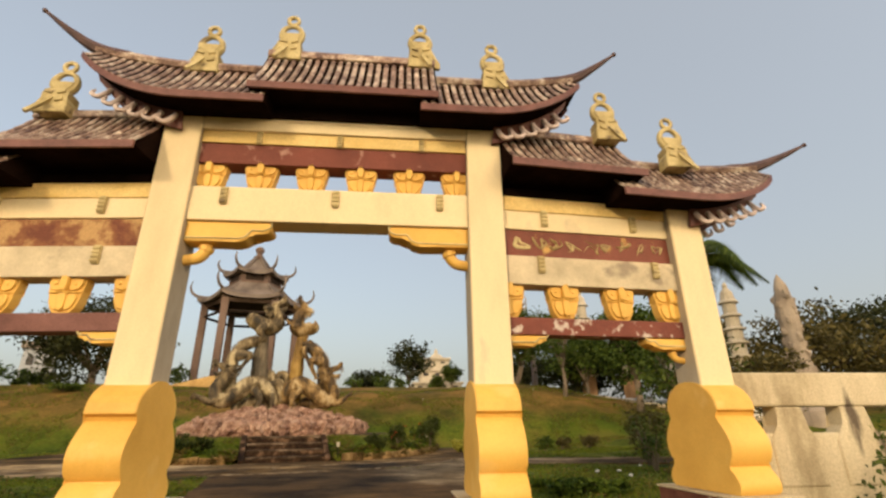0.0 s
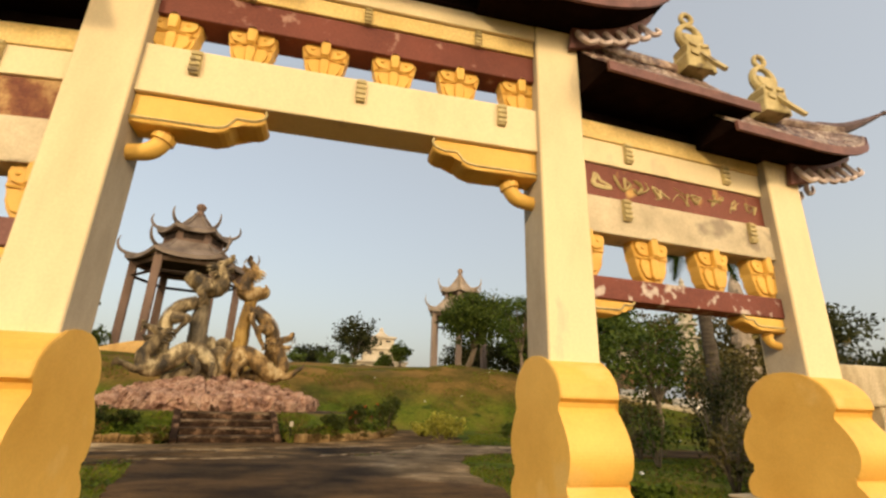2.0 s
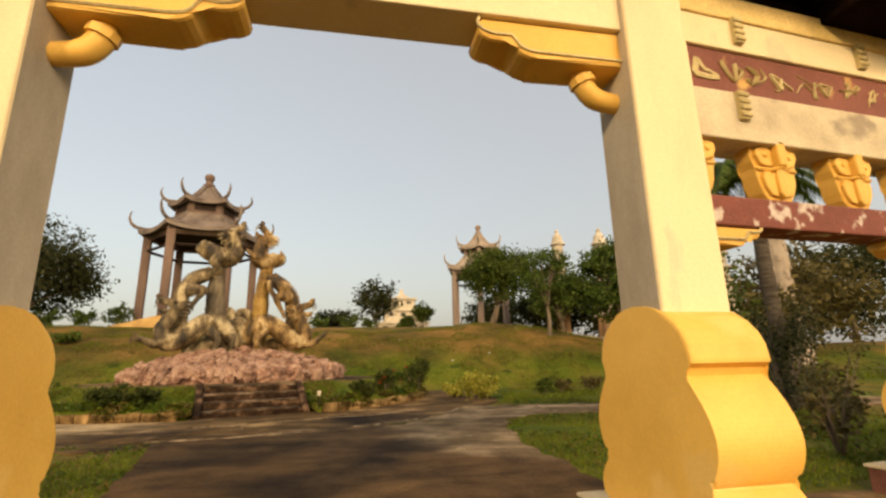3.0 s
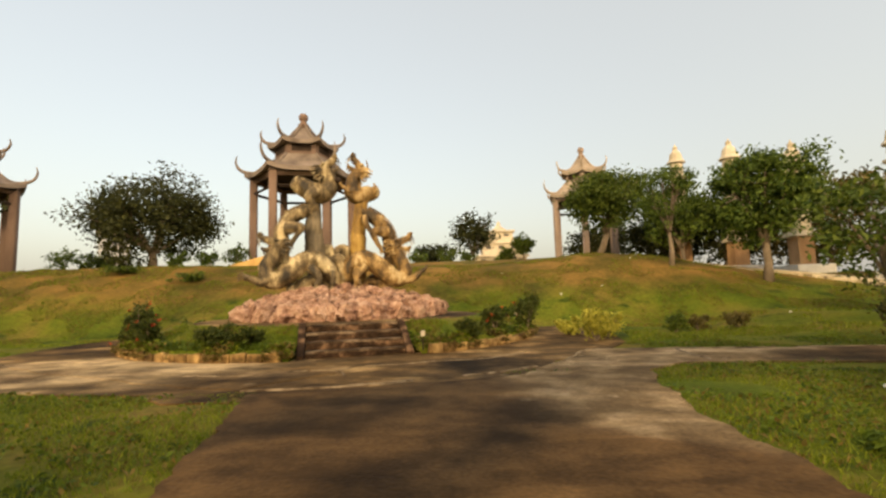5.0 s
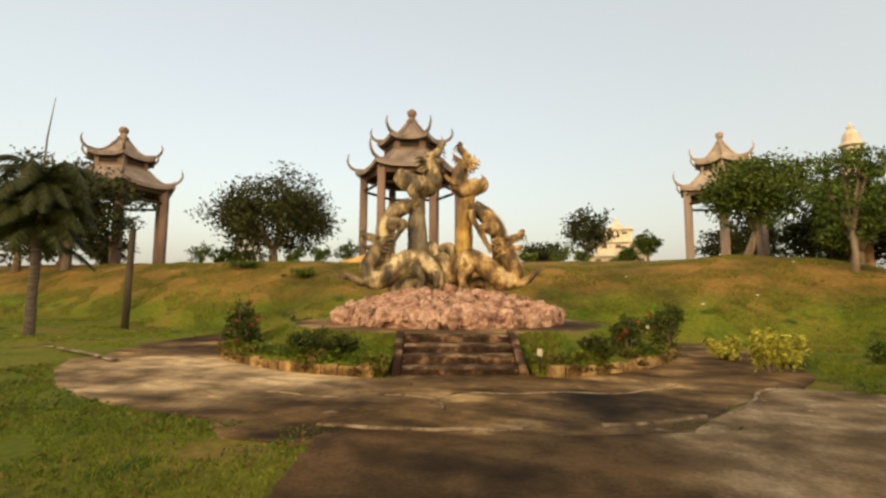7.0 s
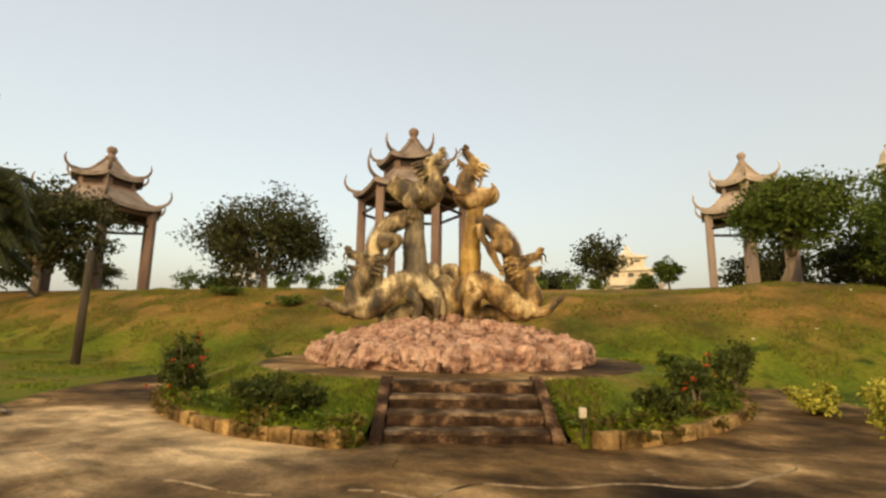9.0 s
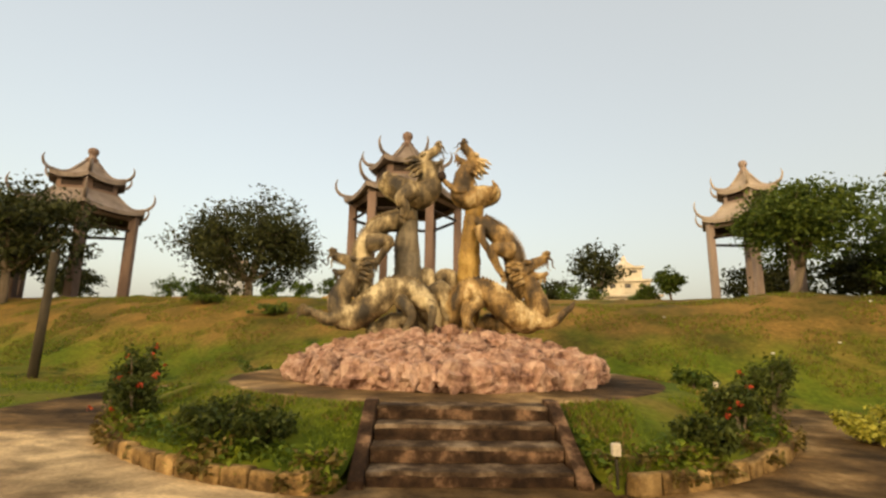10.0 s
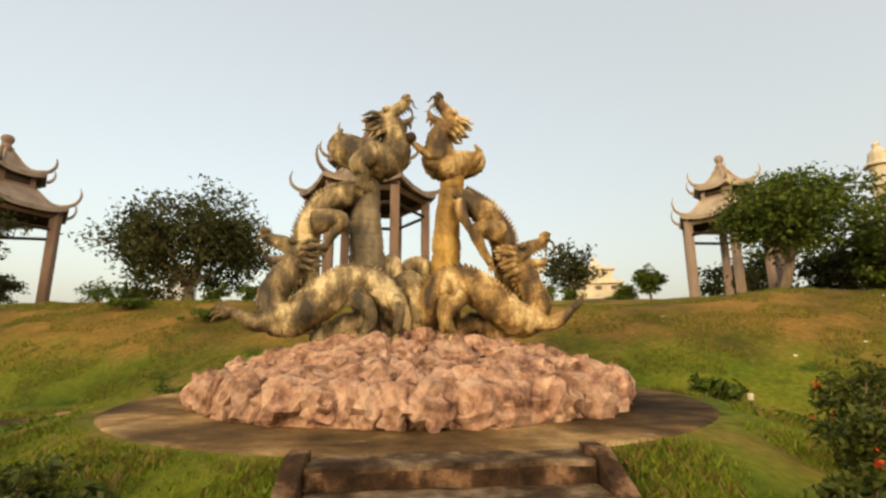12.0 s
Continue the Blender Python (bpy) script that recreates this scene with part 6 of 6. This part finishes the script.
def hill_path():
    """A pale paved walk that follows the crest past the shrines."""
    bm = bmesh.new()
    line = spline([(12.5, 38.2, 0), (15.5, 36.6, 0), (18.6, 34.3, 0), (21.4, 31.8, 0), (25.0, 28.6, 0)], 10)
    last = None
    for i, p in enumerate(line):
        t = (line[min(i + 1, len(line) - 1)] - line[max(i - 1, 0)]).normalized()
        s = Vector((-t.y, t.x, 0))
        row = []
        for side, drop in ((-0.75, 0.5), (-0.75, 0.0), (0.75, 0.0), (0.75, 0.5)):
            q = p + s * side
            row.append(bm.verts.new((q.x, q.y, hill(q.x, q.y) + 0.16 - drop)))
        if last:
            for k in range(3):
                bm.faces.new((last[k], last[k + 1], row[k + 1], row[k]))
        last = row
    tagged(part("hill_path", bm, CONCRETE), "pale concrete path along the crest", "paving", kind="structure")


hill_path()


def pagoda_figure(x, y, top):
    """A tall weathered stone figure on a rocky foot, kept plain."""
    z = hill(x, y)
    bm = bmesh.new()
    h = top - z
    lathe(bm, [(1.0, -0.2), (0.95, h * 0.08), (0.7, h * 0.11), (0.66, h * 0.20), (0.86, h * 0.24), (0.76, h * 0.32), (0.56, h * 0.44), (0.52, h * 0.56), (0.64, h * 0.68), (0.60, h * 0.78), (0.42, h * 0.86), (0.36, h * 0.91), (0.22, h * 0.96), (0, h)], 18)
    for k in range(30):
        zz = h * (0.22 + 0.022 * k)
        a = k * 2.4
        rr = 0.72 - 0.22 * min(1, k / 14)
        blob(bm, (rr * math.cos(a), rr * math.sin(a), zz), (0.20, 0.20, 0.34), 0.35, 2, k)
    for v in bm.verts:
        v.co += noise.noise_vector(v.co * 2.2) * 0.07 + noise.noise_vector(v.co * 5.5) * 0.05
    ob = part("stone_figure", bm, PAV_ROOF_LIGHT)
    ob.matrix_basis = pose(x, y, z)
    tagged(ob, "tall weathered stone figure on a rocky foot", "statue")


pagoda_figure(26.0, 28.8, 10.7)


def tiered_building():
    x, y, z = 6.4, 77.0, 3.8
    root = thing("tiered_building", "pale yellow tiered building beyond the crest", "building", pose(x, y, z))
    for k, (w, h0, h1) in enumerate(((3.6, -0.6, 3.4), (2.7, 3.4, 5.4), (1.9, 5.4, 7.2))):
        body = part("storey", boxed(-w, w, -w, w, h0, h1, 0.04), PALE, root)
        part("cornice", boxed(-w - 0.3, w + 0.3, -w - 0.3, w + 0.3, h1 - 0.25, h1 + 0.06, 0.04), PALE, root)
        for i in range(4 - k):
            cx = -w + (2 * w) * (i + 0.5) / (4 - k)
            part("window", boxed(cx - 0.35, cx + 0.35, -w - 0.05, -w + 0.1, h0 + (1.0 if k else 1.4), h1 - 0.5), WINDOW_DARK, body)
    bm = bmesh.new()
    lathe(bm, [(1.9, 7.2), (1.0, 7.8), (0.5, 8.1), (0.3, 8.7), (0, 9.0)], 4, turn=math.pi / 4)
    part("roof", bm, PALE, root)


tiered_building()


def far_house():
    root = thing("far_house", "small pale grey house half hidden behind the broad tree", "house", pose(-51.4, 75.0, 3.6, 0, 0, 30))
    body = part("wall", boxed(-1.9, 1.9, -1.9, 1.9, -0.5, 8.3, 0.05), FAR_GREY, root)
    part("roof", boxed(-2.3, 2.3, -2.3, 2.3, 8.3, 9.3, 0.12), PAV_ROOF_LIGHT, root, "flat overhanging roof")
    for x in (-0.95, 0.95):
        for z in (4.2, 6.6):
            part("window", boxed(x - 0.4, x + 0.4, -1.95, -1.8, z - 0.6, z + 0.6), WINDOW_DARK, body)


FAR_GREY = material("far_grey_plaster", [(0.3, (0.34, 0.35, 0.36)), (0.65, (0.50, 0.51, 0.52))], 0.6, rough=0.85)
far_house()

bm = bmesh.new()
tube(bm, [(0, 0, -0.3), (0.05, 0, 2.0), (0.1, 0, 4.3)], [0.17, 0.155, 0.14], 10)
tube(bm, [(0.1, 0, 4.25), (0.35, -0.1, 4.38)], [0.05, 0.04], 6)
pole = part("timber_post", bm, POLE_MAT, smooth=True)
pole.matrix_basis = pose(-21.05, 25.3, 0.42)
tagged(pole, "weathered bare timber post on the lawn", "post")

lamp = thing("garden_spotlight", "small pale box spotlight on a peg in the bed", "spotlight", pose(-1.98, 17.75, 0.22, 0, 0, 12))
part("housing", boxed(-0.05, 0.05, -0.04, 0.04, 0.26, 0.40, 0.01), PALE, lamp, "pale box housing")
part("peg", boxed(-0.015, 0.015, -0.015, 0.015, -0.1, 0.22), POLE_MAT, lamp)
lamp2 = copy_thing(lamp, pose(1.6, 26.3, 0.30, 0, 0, 30))
marker = thing("concrete_marker", "small worn concrete marker block in the grass", "marker", pose(-4.04, 9.0, 0.0, 0, 0, 20))
part("block", boxed(-0.06, 0.06, -0.05, 0.05, -0.05, 0.09, 0.012), STEP_MAT, marker)
marker2 = copy_thing(marker, pose(3.3, 9.2, 0.0, 0, 0, -15))
rng = random.Random(31)
for k in range(26):
    x, y = rng.uniform(-13, 14), rng.uniform(9, 34)
    if on_paving(x, y) or 5 < math.hypot(x - CX, y - CY) < 7.6:
        continue
    bm = bmesh.new()
    blob(bm, (0, 0, 0), (0.07, 0.05, 0.03), 0.3, 1, k)
    scrap = part("litter_scrap", bm, WHITE)
    scrap.matrix_basis = pose(x, y, hill(x, y) + 0.04, 0, 0, rng.uniform(0, 360))
    tagged(scrap, "small white scrap lying in the grass", "litter", "scraps on the lawn")
